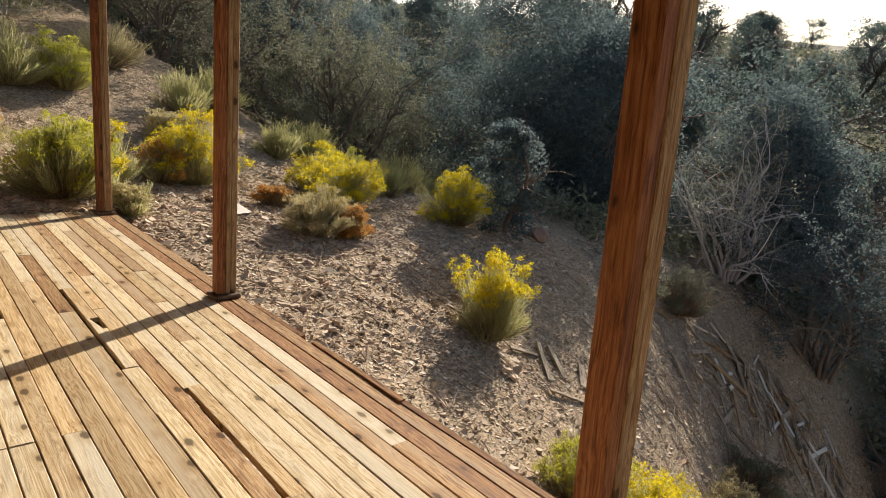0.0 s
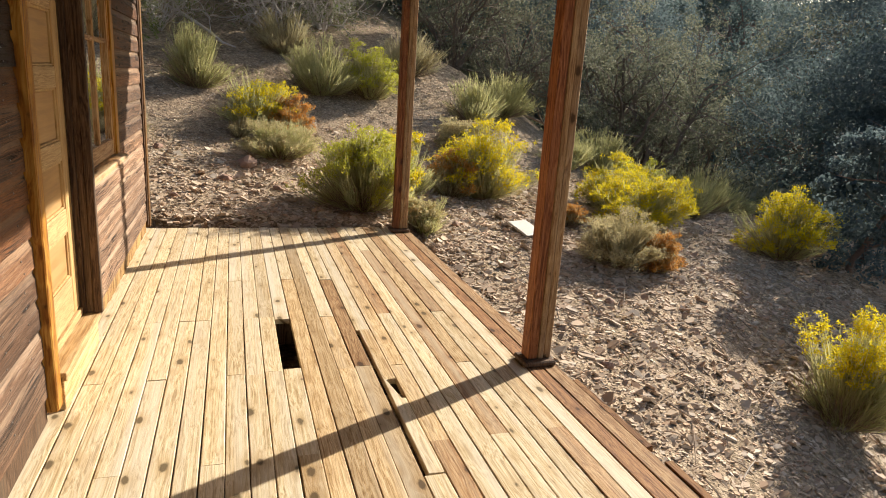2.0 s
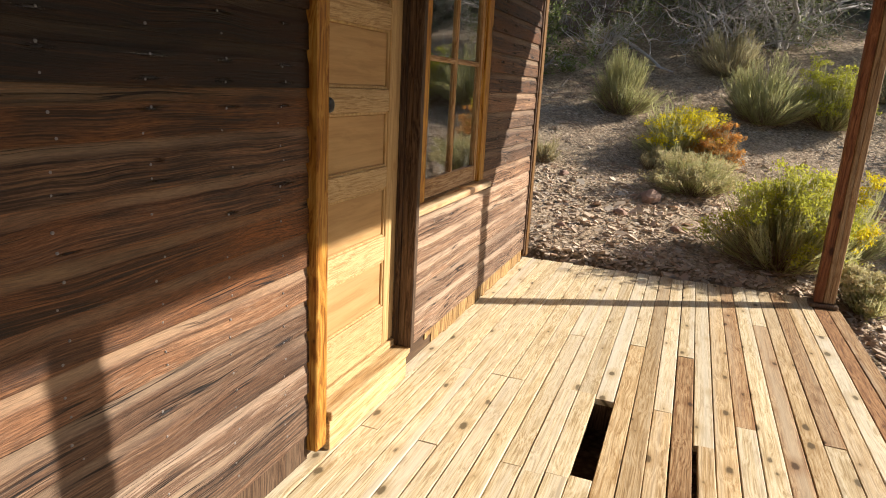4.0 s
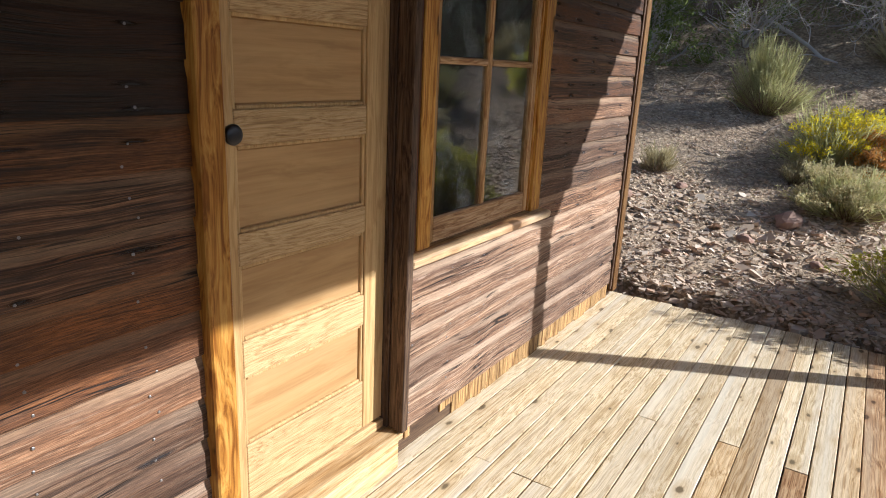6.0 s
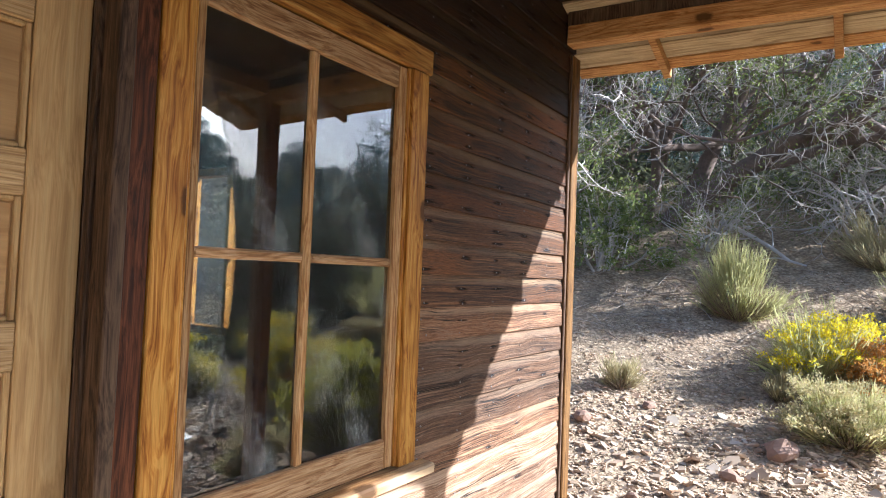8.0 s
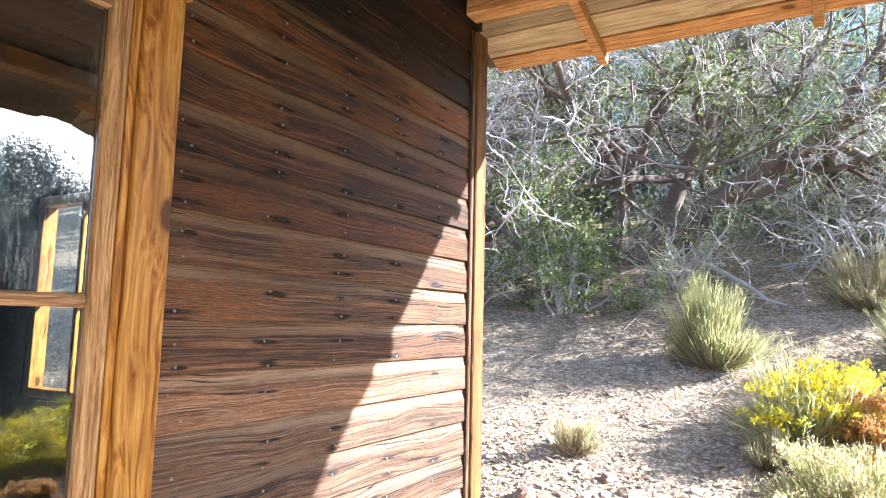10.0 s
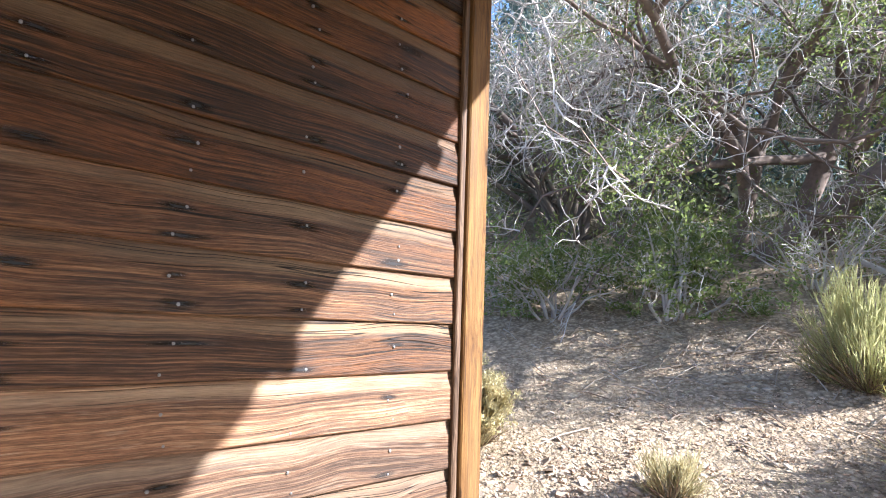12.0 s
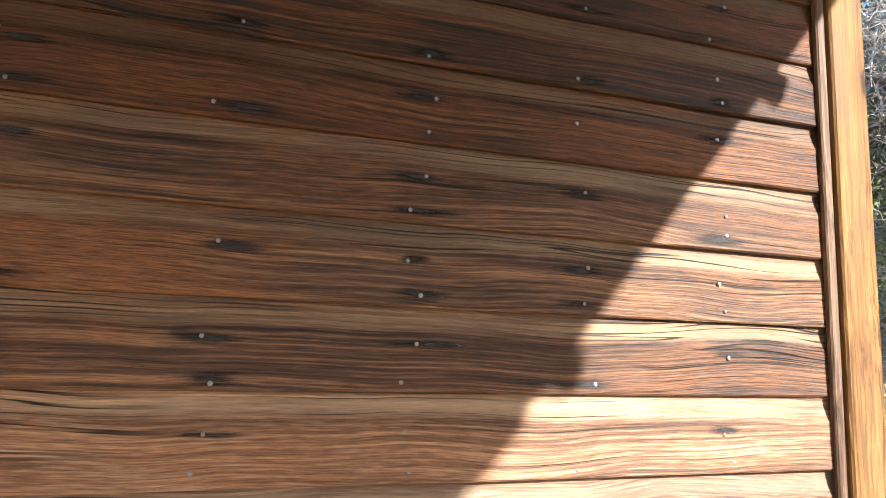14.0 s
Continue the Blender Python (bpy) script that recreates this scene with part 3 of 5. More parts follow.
def wall_shell():
    """The frame wall behind the siding, open at the door and the window."""
    bm = bmesh.new()
    x0, x1 = FACE - 0.13, FACE - 0.021
    for y0, y1, z0, z1 in ((Y_START, DOOR_Y0, -0.2, WALL_TOP), (DOOR_Y0, DOOR_Y1, DOOR_TOP, WALL_TOP), (DOOR_Y0, DOOR_Y1, -0.2, 0.08), (DOOR_Y1, WIN_Y0, -0.2, WALL_TOP),
                           (WIN_Y0, WIN_Y1, -0.2, WIN_Z0), (WIN_Y0, WIN_Y1, WIN_Z1, WALL_TOP), (WIN_Y1, Y_END - 0.01, -0.2, WALL_TOP)):
        box_bm(x0, x1, y0, y1, z0, z1, 0, bm)
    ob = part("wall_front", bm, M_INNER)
    return tagged(ob, "cabin front wall of weathered red-brown lap siding", "wall", kind="structure")


wall_front = wall_shell()


def siding_mesh(length, low, rnd):
    """One board of cove siding along y: a flat face with a coved, receding top edge. low: how far it reaches under its lap line."""
    top = LAP + 0.004
    prof = [(-0.020, -low), (-0.001, -low), (0.0015, -low + 0.003), (0.0, 0.045), (0.0, 0.082), (-0.0025, 0.089), (-0.0055, 0.099), (-0.008, 0.112), (-0.009, top), (-0.020, top)]
    k = len(prof)
    steps = max(2, int(length / 0.35))
    V, F = [], []
    for i in range(steps + 1):
        y = length * i / steps
        dz = rnd.uniform(-0.0016, 0.0016)
        dx = rnd.uniform(-0.001, 0.001)
        for j, (x, z) in enumerate(prof):
            V.append((x + (dx if j not in (0, k - 1) else 0), y, z + (dz if j in (1, 2) else dz * 0.5)))
    for i in range(steps):
        for j in range(k - 1):
            a = i * k + j
            F.append((a, a + 1, a + k + 1, a + k))
    for e in (0, steps * k):
        ring = [e + j for j in range(k)]
        for j in range(1, k - 2, 2):
            F.append((ring[0], ring[j], ring[j + 1], ring[j + 2]) if e else (ring[0], ring[j + 2], ring[j + 1], ring[j]))
    return raw("siding_board", V, F)


def make_siding():
    rnd = random.Random(11)
    rows = int((WALL_TOP - LAP0) / LAP) + 1
    nails_v, nails_f, stain_v, stain_f = [], [], [], []
    studs = [7.897 - 0.272 * k for k in range(40)]
    for r in range(rows):
        z = LAP0 + r * LAP
        low = 0.05 if r == 0 else 0.0
        # higher boards take darker copies: porch-roof shade painted on top of their weathering
        shade_tone = 3.75 - 1.75 * z + rnd.uniform(-0.55, 0.55)
        spans = [(Y_START, Y_END)]
        for a, b, z0, z1 in ((4.80, 5.66, -1, 2.40), (5.655, 6.76, WIN_Z0 - 0.04, 2.31)):
            if z + LAP * 0.6 > z0 and z + LAP * 0.4 < z1:
                spans = [s for p, q in spans for s in ((p, min(q, a)), (max(p, b), q)) if s[1] - s[0] > 0.02]
        for a, b in spans:
            cuts = [a] + ([rnd.uniform(1.0, 3.5)] if a < 0 else []) + [b]
            for p, q in zip(cuts, cuts[1:]):
                # left of the door high boards go darker still, shade put into colour
                ob = part("siding_board", siding_mesh(q - p - 0.002, low, rnd), M_SIDING[max(1, min(4, round(shade_tone) + 1)) if p > 4.7 else max(0, min(4, round(shade_tone * 1.3 - 0.95)))], wall_front)
                end_gap = rnd.uniform(-0.006, 0.004) if q == Y_END else 0
                ob.location = (FACE + rnd.uniform(-0.0015, 0.001), p + end_gap, z)
            for s in studs:
                if a + 0.03 < s < b - 0.03 and s > 1.0:
                    for dz in (0.017, 0.070):
                        if rnd.random() < 0.13:
                            continue
                        if s > 3.0 and rnd.random() < (0.75 if z > 1.3 else 0.4 if z > 0.95 else 0.1):
                            add_stain(stain_v, stain_f, s, z + dz, rnd)
                        add_nail(nails_v, nails_f, FACE, s + rnd.gauss(0, 0.012), z + dz + rnd.gauss(0, 0.005), rnd.uniform(0.003, 0.0042))
    ob = part("siding_nails", raw("siding_nails", nails_v, nails_f), M_NAIL, wall_front, "grey steel nail heads")
    ob["kind"] = "stuff"
    smudges = raw("nail_stains", stain_v, stain_f)
    smudges.uv_layers.new(name="round").data.foreach_set("uv", np.tile([-1, -1, 1, -1, 1, 1, -1, 1], len(stain_f)).astype(np.float32))
    ob = part("nail_stains", smudges, M_STAIN, wall_front, "black iron stains round the nails")
    ob["kind"] = "stuff"


def add_stain(V, F, y, z, rnd):
    """A dark smudge along the grain round a nail."""
    b, l, h = len(V), rnd.uniform(0.035, 0.085), rnd.uniform(0.007, 0.014)
    y += rnd.uniform(-0.01, 0.02)
    for dy, dz in ((-1, -1), (1, -1), (1, 1), (-1, 1)):
        V.append((FACE + 0.0022, y + dy * l, z + dz * h))
    F.append((b, b + 1, b + 2, b + 3))


def add_nail(V, F, x, y, z, r):
    b = len(V)
    for dx, rr in ((-0.001, r), (0.0022, r), (0.003, r * 0.6)):
        for i in range(6):
            a = i * math.pi / 3
            V.append((x + dx, y + rr * math.cos(a), z + rr * math.sin(a)))
    for q in range(2):
        for i in range(6):
            j = (i + 1) % 6
            F.append((b + q * 6 + i, b + q * 6 + j, b + q * 6 + 6 + j, b + q * 6 + 6 + i))
    F.append((b + 12, b + 13, b + 14, b + 15))
    F.append((b + 12, b + 15, b + 16, b + 17))


make_siding()

# corner board, with the thin dark batten at its inner edge
corner = empty("corner_board", (FACE, 8.18, 0), "orange-brown weathered corner board on the cabin wall", "trim", kind="structure")
under(box("board", M_CORNER, FACE - 0.018, FACE + 0.022, 8.145, 8.228, 0.04, 2.735), corner)
under(box("batten", M_DARK, FACE - 0.002, FACE + 0.012, 8.122, 8.143, 0.06, 2.735, bevel=0.003), corner)
under(box("return_board", M_CORNER, FACE - 0.12, FACE - 0.02, 8.208, 8.228, 0.04, 2.735), corner)


# ragged shingle skirt under the siding
def make_skirt():
    rnd = random.Random(3)
    sk = empty("shingle_skirt", (FACE, 5.7, 0), "ragged split shingles below the siding", "trim", kind="structure")
    y = 5.72
    while y < 8.1:
        w = rnd.uniform(0.025, 0.07)
        low = rnd.uniform(0.03, 0.07) if y < 6.05 else rnd.uniform(-0.01, 0.012)
        if not 5.74 < y < 5.97:
            under(box("shingle", M_SKIRT, FACE - 0.021, FACE - 0.011 + rnd.uniform(-0.002, 0.002), y, y + w - 0.002, low, 0.16, bevel=0.0015), sk)
        y += w
    y = Y_START
    under(box("skirt_board", M_DARK, FACE - 0.021, FACE - 0.008, Y_START, 4.79, -0.01, 0.13), sk)


make_skirt()


# ---- the setting: door ----
def make_door():
    d = empty("door_1", (-0.48, 5.2, 0.2), "closed bare wooden five-panel cabin door with black knob", "door", kind="structure")
    x = -0.475
    z0, z1 = 0.216, 2.17
    y0, y1 = 4.88, 5.583
    under(box("leaf_core", M_DOOR, x - 0.034, x - 0.018, y0 + 0.01, y1 - 0.01, z0 + 0.01, z1 - 0.01, bevel=0), d)
    rails = [(z0, 0.411), (0.634, 0.748), (0.976, 1.069), (1.309, 1.403), (1.645, 1.737), (1.985, z1)]
    ya0, yb0 = 4.938, 5.472
    under(box("stile", M_STILE, x - 0.036, x, y0, ya0 - 0.001, z0, z1, bevel=0.003), d)
    under(box("stile", M_STILE, x - 0.036, x, yb0 + 0.001, y1, z0, z1, bevel=0.003), d)
    for a, b in rails:
        under(box("rail", M_RAIL, x - 0.036, x - 0.001, ya0, yb0, a, b, bevel=0.003), d)
    for (a, b), (c, e) in zip(rails, rails[1:]):
        panel = under(box("panel", M_DOOR, x - 0.024, x - 0.015, ya0 + 0.013, yb0 - 0.013, b + 0.012, c - 0.012, bevel=0.004), d)
        for ya, yb, za, zb in ((ya0, ya0 + 0.012, b, c), (yb0 - 0.012, yb0, b, c), (ya0 + 0.013, yb0 - 0.013, b, b + 0.011), (ya0 + 0.013, yb0 - 0.013, c - 0.011, c)):
            strip = box("moulding", M_STILE, x - 0.022, x - 0.006, ya, yb, za, zb, bevel=0.003)
            strip.parent, strip.location = panel, strip.location - d.location - panel.location
    # knob with its neck
    bm = bmesh.new()
    for z, r in ((0.0, 0.016), (0.006, 0.016), (0.008, 0.011), (0.03, 0.011), (0.036, 0.022), (0.044, 0.028), (0.056, 0.029), (0.064, 0.025), (0.068, 0.014)):
        ring = [bm.verts.new((z, r * math.cos(a * math.pi / 10), r * math.sin(a * math.pi / 10))) for a in range(20)]
        if len(bm.verts) > 20:
            for i in range(20):
                bm.faces.new((prev[i], prev[(i + 1) % 20], ring[(i + 1) % 20], ring[i]))
        prev = ring
    bm.faces.new(prev)
    for f in bm.faces:
        f.smooth = True
    knob = part("knob", bm, M_KNOB, None, "round black metal knob")
    knob.location = (x, 4.902, 1.345)
    knob.scale = (0.75, 0.95, 0.95)
    under(knob, d)
    # frame
    f = empty("door_frame", (FACE, 5.2, 0), "orange varnished and dark stained door casing", "door frame", kind="structure")
    under(box("casing_left", M_CASING, FACE - 0.02, -0.410, 4.785, 4.861, 0.035, 2.36, bevel=0.005, label="orange varnished knotty casing board"), f)
    under(box("jamb_left", M_CASING, -0.55, FACE - 0.012, 4.8615, 4.879, 0.1, 2.30), f)
    under(box("jamb_right", M_DARK, -0.55, -0.470, 5.585, 5.60, 0.174, 2.30), f)
    for xa, xb, ya, m in ((-0.469, -0.446, 5.583, M_DARK), (-0.445, -0.412, 5.590, M_DARK), (-0.411, -0.372, 5.584, M_DARK)):
        under(box("casing_right", m, xa, xb, ya, 5.620, 0.174, 2.36, bevel=0.003), f)
    under(box("casing_side", M_REDTRIM, FACE - 0.02, FACE + 0.020, 5.6205, 5.705, 0.862, 2.36, bevel=0.003), f)
    under(box("casing_foot", M_REDTRIM, FACE - 0.02, FACE + 0.026, 5.6205, 5.660, 0.10, 0.815, bevel=0.003), f)
    under(box("head_casing", M_CASING_H, FACE - 0.02, FACE + 0.03, 4.79, 5.70, 2.362, 2.45), f)
    under(box("head_jamb", M_STILE, -0.54, FACE - 0.021, 4.8805, 5.582, 2.19, 2.30), f)
    # step in front of the threshold
    s = empty("door_step", (-0.4, 5.2, 0), "pale new wooden door step block on the deck", "step")
    under(box("tread", M_SILL, -0.56, -0.388, 4.862, 5.615, 0.134, 0.172, bevel=0.004), s)
    under(box("riser", M_SILL, -0.47, -0.402, 4.87, 5.605, 0.002, 0.133, bevel=0.003), s)
    under(box("threshold", M_RAIL, -0.55, -0.462, 4.88, 5.582, 0.173, 0.212, bevel=0.004), s)


make_door()


# ---- the setting: window ----
def make_window():
    w = empty("window_1", (FACE, 6.2, 0.86), "four-pane wooden sash window with dusty glass", "window", kind="structure")
    box_ = lambda *a, **k: under(box(*a, **k), w)
    # casings
    box_("casing", M_CASING, FACE - 0.02, FACE + 0.024, 5.708, 5.792, 0.865, 2.235, bevel=0.003)
    box_("casing", M_CASING, FACE - 0.02, FACE + 0.024, 6.664, 6.758, 0.865, 2.235, bevel=0.003)
    box_("head_casing", M_CASING_H, FACE - 0.02, FACE + 0.030, 5.700, 6.772, 2.237, 2.325, bevel=0.004)
    box_("stop", M_CASING, FACE - 0.05, FACE + 0.012, 5.793, 5.806, 0.87, 2.235, bevel=0.002)
    box_("stop", M_CASING, FACE - 0.05, FACE + 0.012, 6.646, 6.663, 0.87, 2.235, bevel=0.002)
    # sill, worn along its edge
    bm = box_bm(-0.075, 0.075, -0.6, 0.6, -0.019, 0.019, 0.007)
    sill = part("sill", bm, M_WORN_SILL, None, "pale worn sill board")
    sill.location = (FACE - 0.018, 6.243, 0.838)
    sill.rotation_euler = (0, radians(6), 0)
    under(sill, w)
    # sash
    xs0, xs1 = FACE - 0.024, FACE + 0.008
    box_("sash_stile", M_SASH_V, xs0, xs1, 5.808, 5.832, 0.872, 2.23, bevel=0.003)
    box_("sash_stile", M_SASH_V, xs0, xs1, 6.602, 6.645, 0.872, 2.23, bevel=0.003)
    box_("bottom_rail", M_SASH_H, xs0, xs1, 5.8325, 6.6015, 0.872, 0.968, bevel=0.004)
    box_("top_rail", M_SASH_H, xs0, xs1, 5.8325, 6.6015, 2.155, 2.23, bevel=0.004)
    box_("muntin", M_SASH_V, xs0 + 0.004, xs1 - 0.002, 6.192, 6.224, 0.9685, 2.1545, bevel=0.006)
    box_("crossbar", M_SASH_H, xs0 + 0.004, xs1 - 0.003, 5.8325, 6.1915, 1.543, 1.570, bevel=0.006)
    box_("crossbar", M_SASH_H, xs0 + 0.004, xs1 - 0.003, 6.2245, 6.6015, 1.543, 1.570, bevel=0.006)
    for a, b in ((5.833, 6.191), (6.225, 6.601)):
        for c, e in ((0.969, 1.542), (1.571, 2.154)):
            p = box_("pane", M_GLASS, FACE - 0.012, FACE - 0.009, a, b, c, e, bevel=0)
            p.visible_shadow = False


make_window()


# ---- the setting: the rest of the cabin ----
def make_cabin():
    # end wall with its own window, back wall, floor, loft boards
    ye, xb = Y_END - 0.012, -5.4
    wx0, wx1, wz0, wz1 = -3.66, -2.62, 1.0, 2.28
    bm = bmesh.new()
    for x0, x1, z0, z1 in ((xb, wx0, -0.2, WALL_TOP), (wx1, FACE - 0.131, -0.2, WALL_TOP), (wx0, wx1, -0.2, wz0), (wx0, wx1, wz1, WALL_TOP)):
        box_bm(x0, x1, ye - 0.12, ye, z0, z1, 0, bm)
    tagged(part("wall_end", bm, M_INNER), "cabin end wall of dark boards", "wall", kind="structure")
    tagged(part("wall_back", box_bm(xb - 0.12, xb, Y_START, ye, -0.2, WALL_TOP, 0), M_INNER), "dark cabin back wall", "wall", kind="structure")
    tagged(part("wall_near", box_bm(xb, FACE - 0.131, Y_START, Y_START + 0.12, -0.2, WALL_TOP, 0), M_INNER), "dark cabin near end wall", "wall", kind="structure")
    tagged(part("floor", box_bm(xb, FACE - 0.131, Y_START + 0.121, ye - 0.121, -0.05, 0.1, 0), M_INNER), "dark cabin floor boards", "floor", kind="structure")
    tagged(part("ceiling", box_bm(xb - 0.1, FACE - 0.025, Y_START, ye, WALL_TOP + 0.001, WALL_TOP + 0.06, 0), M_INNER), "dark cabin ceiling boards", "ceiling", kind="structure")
    w = empty("window_2", (-3.1, ye, 1.0), "two-pane window in the cabin end wall", "window", kind="structure")
    for n_, x0, x1, z0, z1 in (("frame_side", wx0, wx0 + 0.07, wz0, wz1), ("frame_side", wx1 - 0.07, wx1, wz0, wz1), ("frame_sill", wx0 + 0.071, wx1 - 0.071, wz0, wz0 + 0.06), ("frame_head", wx0 + 0.071, wx1 - 0.071, wz1 - 0.06, wz1),
                               ("muntin", -3.16, -3.12, wz0 + 0.061, wz1 - 0.061), ("crossbar", wx0 + 0.071, -3.161, 1.63, 1.66), ("crossbar", -3.119, wx1 - 0.071, 1.63, 1.66)):
        under(box(n_, M_CASING, x0, x1, ye - 0.11, ye - 0.02, z0, z1), w)


make_cabin()


# ---- the porch roof ----
EAVE_X, EAVE_Y, EAVE_Y0 = 2.78, 8.67, -3.0
BEAM_Z = 2.70


def make_roof():
    rnd = random.Random(8)
    r = empty("porch_roof", (1.0, 8.1, BEAM_Z), "low porch roof with orange beam and tan sheathing boards", "roof", kind="structure")
    put = lambda ob: under(ob, r)
    b = box("end_beam", M_BEAM, -1.16, 1.16, -0.045, 0.045, -0.055, 0.055, bevel=0.010)
    b.location = (0.72, 8.10, 2.79)
    b.rotation_euler = (0, radians(1.6), 0)
    put(b)
    b = box("beam_cap", M_DARK, -1.16, 1.16, -0.06, 0.02, 0.0, 0.14, bevel=0.006)
    b.location = (0.72, 8.10, 2.847)
    b.rotation_euler = (0, radians(1.6), 0)
    put(b)
    put(box("front_plate", M_BEAM, 1.80, 1.90, -2.6, 8.05, 2.772, 2.87, bevel=0.006))
    # end overhang: sheathing boards along x, sloping outward, on short rafter tails
    drop = 0.30
    y = 8.0
    widths = (0.135, 0.15, 0.14, 0.145, 0.10)
    for q, w in enumerate(widths):
        zc = 2.755 + drop * (EAVE_Y - (y + w / 2))
        s = box("sheathing", M_SHEATH if q < 4 else M_BEAM, -1.72, 1.68, -w / 2 + 0.002, w / 2 - 0.002, 0, 0.02, bevel=0.002)
        s.location = (1.12, y + w / 2, zc + rnd.uniform(0, 0.003))
        s.rotation_euler = (math.atan(-drop), radians(0.8), 0)
        put(s)
        y += w
    for x in (-0.06, 0.79, 1.62, 2.4):
        t = box("rafter_tail", M_BEAM, -0.02, 0.02, -0.02, 0.60, -0.055, -0.002, bevel=0.003)
        t.location = (x, 8.38, 2.755 + drop * (EAVE_Y - 8.38) - 0.0135 * (x - 1.12) - 0.035)
        t.rotation_euler = (math.atan(-drop), 0, 0)
        put(t)
    # main slope: dark boards along y
    n = 22
    top = lambda x: 2.82 + 0.10 * (EAVE_X - x)
    for i in range(n):
        x0 = FACE - 0.02 + (EAVE_X - FACE) * i / n
        x1 = FACE - 0.02 + (EAVE_X - FACE) * (i + 1) / n
        s = box("roof_board", M_ROOF, -(x1 - x0) / 2 + 0.002, (x1 - x0) / 2 - 0.002, -5.5, 5.5, 0, 0.022, bevel=0)
        s.location = ((x0 + x1) / 2, 2.53, top((x0 + x1) / 2))
        s.rotation_euler = (0, math.atan(0.10), 0)
        put(s)
    # ragged shingle ends along the two eaves
    V, F = [], []

    def tile(a, b, flip):
        q = len(V)
        for p in (a, b):
            for w_ in p:
                V.append(w_)
                V.append((w_[0], w_[1], w_[2] + 0.016))
        F.extend([(q, q + 4, q + 6, q + 2), (q + 1, q + 3, q + 7, q + 5), (q + 4, q + 5, q + 7, q + 6), (q, q + 1, q + 5, q + 4), (q + 2, q + 6, q + 7, q + 3)])

    y = EAVE_Y0
    while y < 8.6:
        w = rnd.uniform(0.07, 0.14)
        xe = EAVE_X + rnd.uniform(-0.03, 0.04)
        tile(((EAVE_X - 0.2, y, 2.865), (EAVE_X - 0.2, y + w - 0.004, 2.865)), ((xe, y, 2.842), (xe, y + w - 0.004, 2.842)), False)
        y += w
    x = FACE - 0.2
    while x < EAVE_X:
        w = rnd.uniform(0.07, 0.14)
        ye = EAVE_Y + rnd.uniform(-0.02, 0.03)
        z = 2.782 - 0.0135 * (x - 1.12)
        tile(((x, EAVE_Y - 0.2, z + 0.062), (x + w - 0.004, EAVE_Y - 0.2, z + 0.062)), ((x, ye, z), (x + w - 0.004, ye, z)), True)
        x += w
    # tight covering above the boards
    s = box("roof_cover", M_ROOF, -1.60, 1.60, -5.75, 5.6, 0, 0.02, bevel=0)
    s.location = (1.16, 2.6, top(1.16) + 0.036)
    s.rotation_euler = (0, math.atan(0.10), 0)
    put(s)
    s = box("hip_cover", M_ROOF, -1.75, 1.66, -0.36, 0.31, 0, 0.02, bevel=0)
    s.location = (1.12, 8.33, 2.755 + drop * (EAVE_Y - 8.33) + 0.032)
    s.rotation_euler = (math.atan(-drop), radians(0.8), 0)
    put(s)
    under(part("shingle_edge", raw("shingle_edge", V, F), M_ROOF, None, "ragged dark shingle ends"), r)


make_roof()


# ---- porch posts ----
def make_post(x, y):
    p = empty("porch_post", (x, y, 0), "red-brown and tan timber porch post on a base block", "post", "porch posts")
    top = 2.771
    under(box("post_board", M_POST_RED, x - 0.068, x - 0.012, y - 0.044, y + 0.044, 0.034, top, bevel=0.004, label="red-brown stained board"), p)
    under(box("post_board", M_POST, x - 0.010, x + 0.022, y - 0.048, y + 0.042, 0.034, top, bevel=0.004, label="tan weathered board"), p)
    under(box("post_board", M_POST, x + 0.0235, x + 0.066, y - 0.044, y + 0.044, 0.034, top, bevel=0.004, label="tan weathered board"), p)
    under(box("base_block", M_DARK, x - 0.10, x + 0.085, y - 0.085, y + 0.07, 0.003, 0.032, bevel=0.007, label="dark worn base block"), p)
    return p


first_post = make_post(1.845, 5.0)
copy_thing(first_post, pose(1.838, 8.1, 0))
tagged(copy_thing(first_post, pose(1.85, 1.9, 0, -0.6, -1.0) @ Matrix.Diagonal((1.2, 1.2, 1, 1))), "thick red-brown timber porch post with a tan edge")
copy_thing(first_post, pose(1.845, -1.2, 0))


# ---- plants ----
def unit(v):
    return v / np.maximum(np.linalg.norm(v, axis=-1, keepdims=True), 1e-9)


def ribbons(rng, base, tip, width, bend=0.15):
    """Thin tapering blades from base to tip, bowed outward: two quads each."""
    n = len(base)
    mid = (base + tip) / 2 + unit(tip - base)[:, [1, 2, 0]] * 0 + rng.normal(0, bend, (n, 3)) * np.linalg.norm(tip - base, axis=1, keepdims=True) * 0.5
    side = unit(np.cross(tip - base, rng.normal(0, 1, (n, 3)))) * np.asarray(width).reshape(-1, 1) / 2
    V = np.stack([base - side, base + side, mid - side * 0.8, mid + side * 0.8, tip - side * 0.25, tip + side * 0.25], 1).reshape(-1, 3)
    o = (np.arange(n) * 6)[:, None]
    F = np.concatenate([o + np.array([0, 1, 3, 2]), o + np.array([2, 3, 5, 4])])
    return V, F


def flakes(rng, at, size, flat=0.0):
    """Small leaves: one bent diamond (a quad) each, in all directions."""
    n = len(at)
    a = unit(rng.normal(0, 1, (n, 3)))
    b = unit(np.cross(a, rng.normal(0, 1, (n, 3))))
    s = np.asarray(size).reshape(-1, 1) * np.ones((n, 1))
    V = np.stack([at - a * s, at + b * s * 0.45, at + a * s, at - b * s * 0.45], 1).reshape(-1, 3)
    F = (np.arange(n) * 4)[:, None] + np.arange(4)
    return V, F


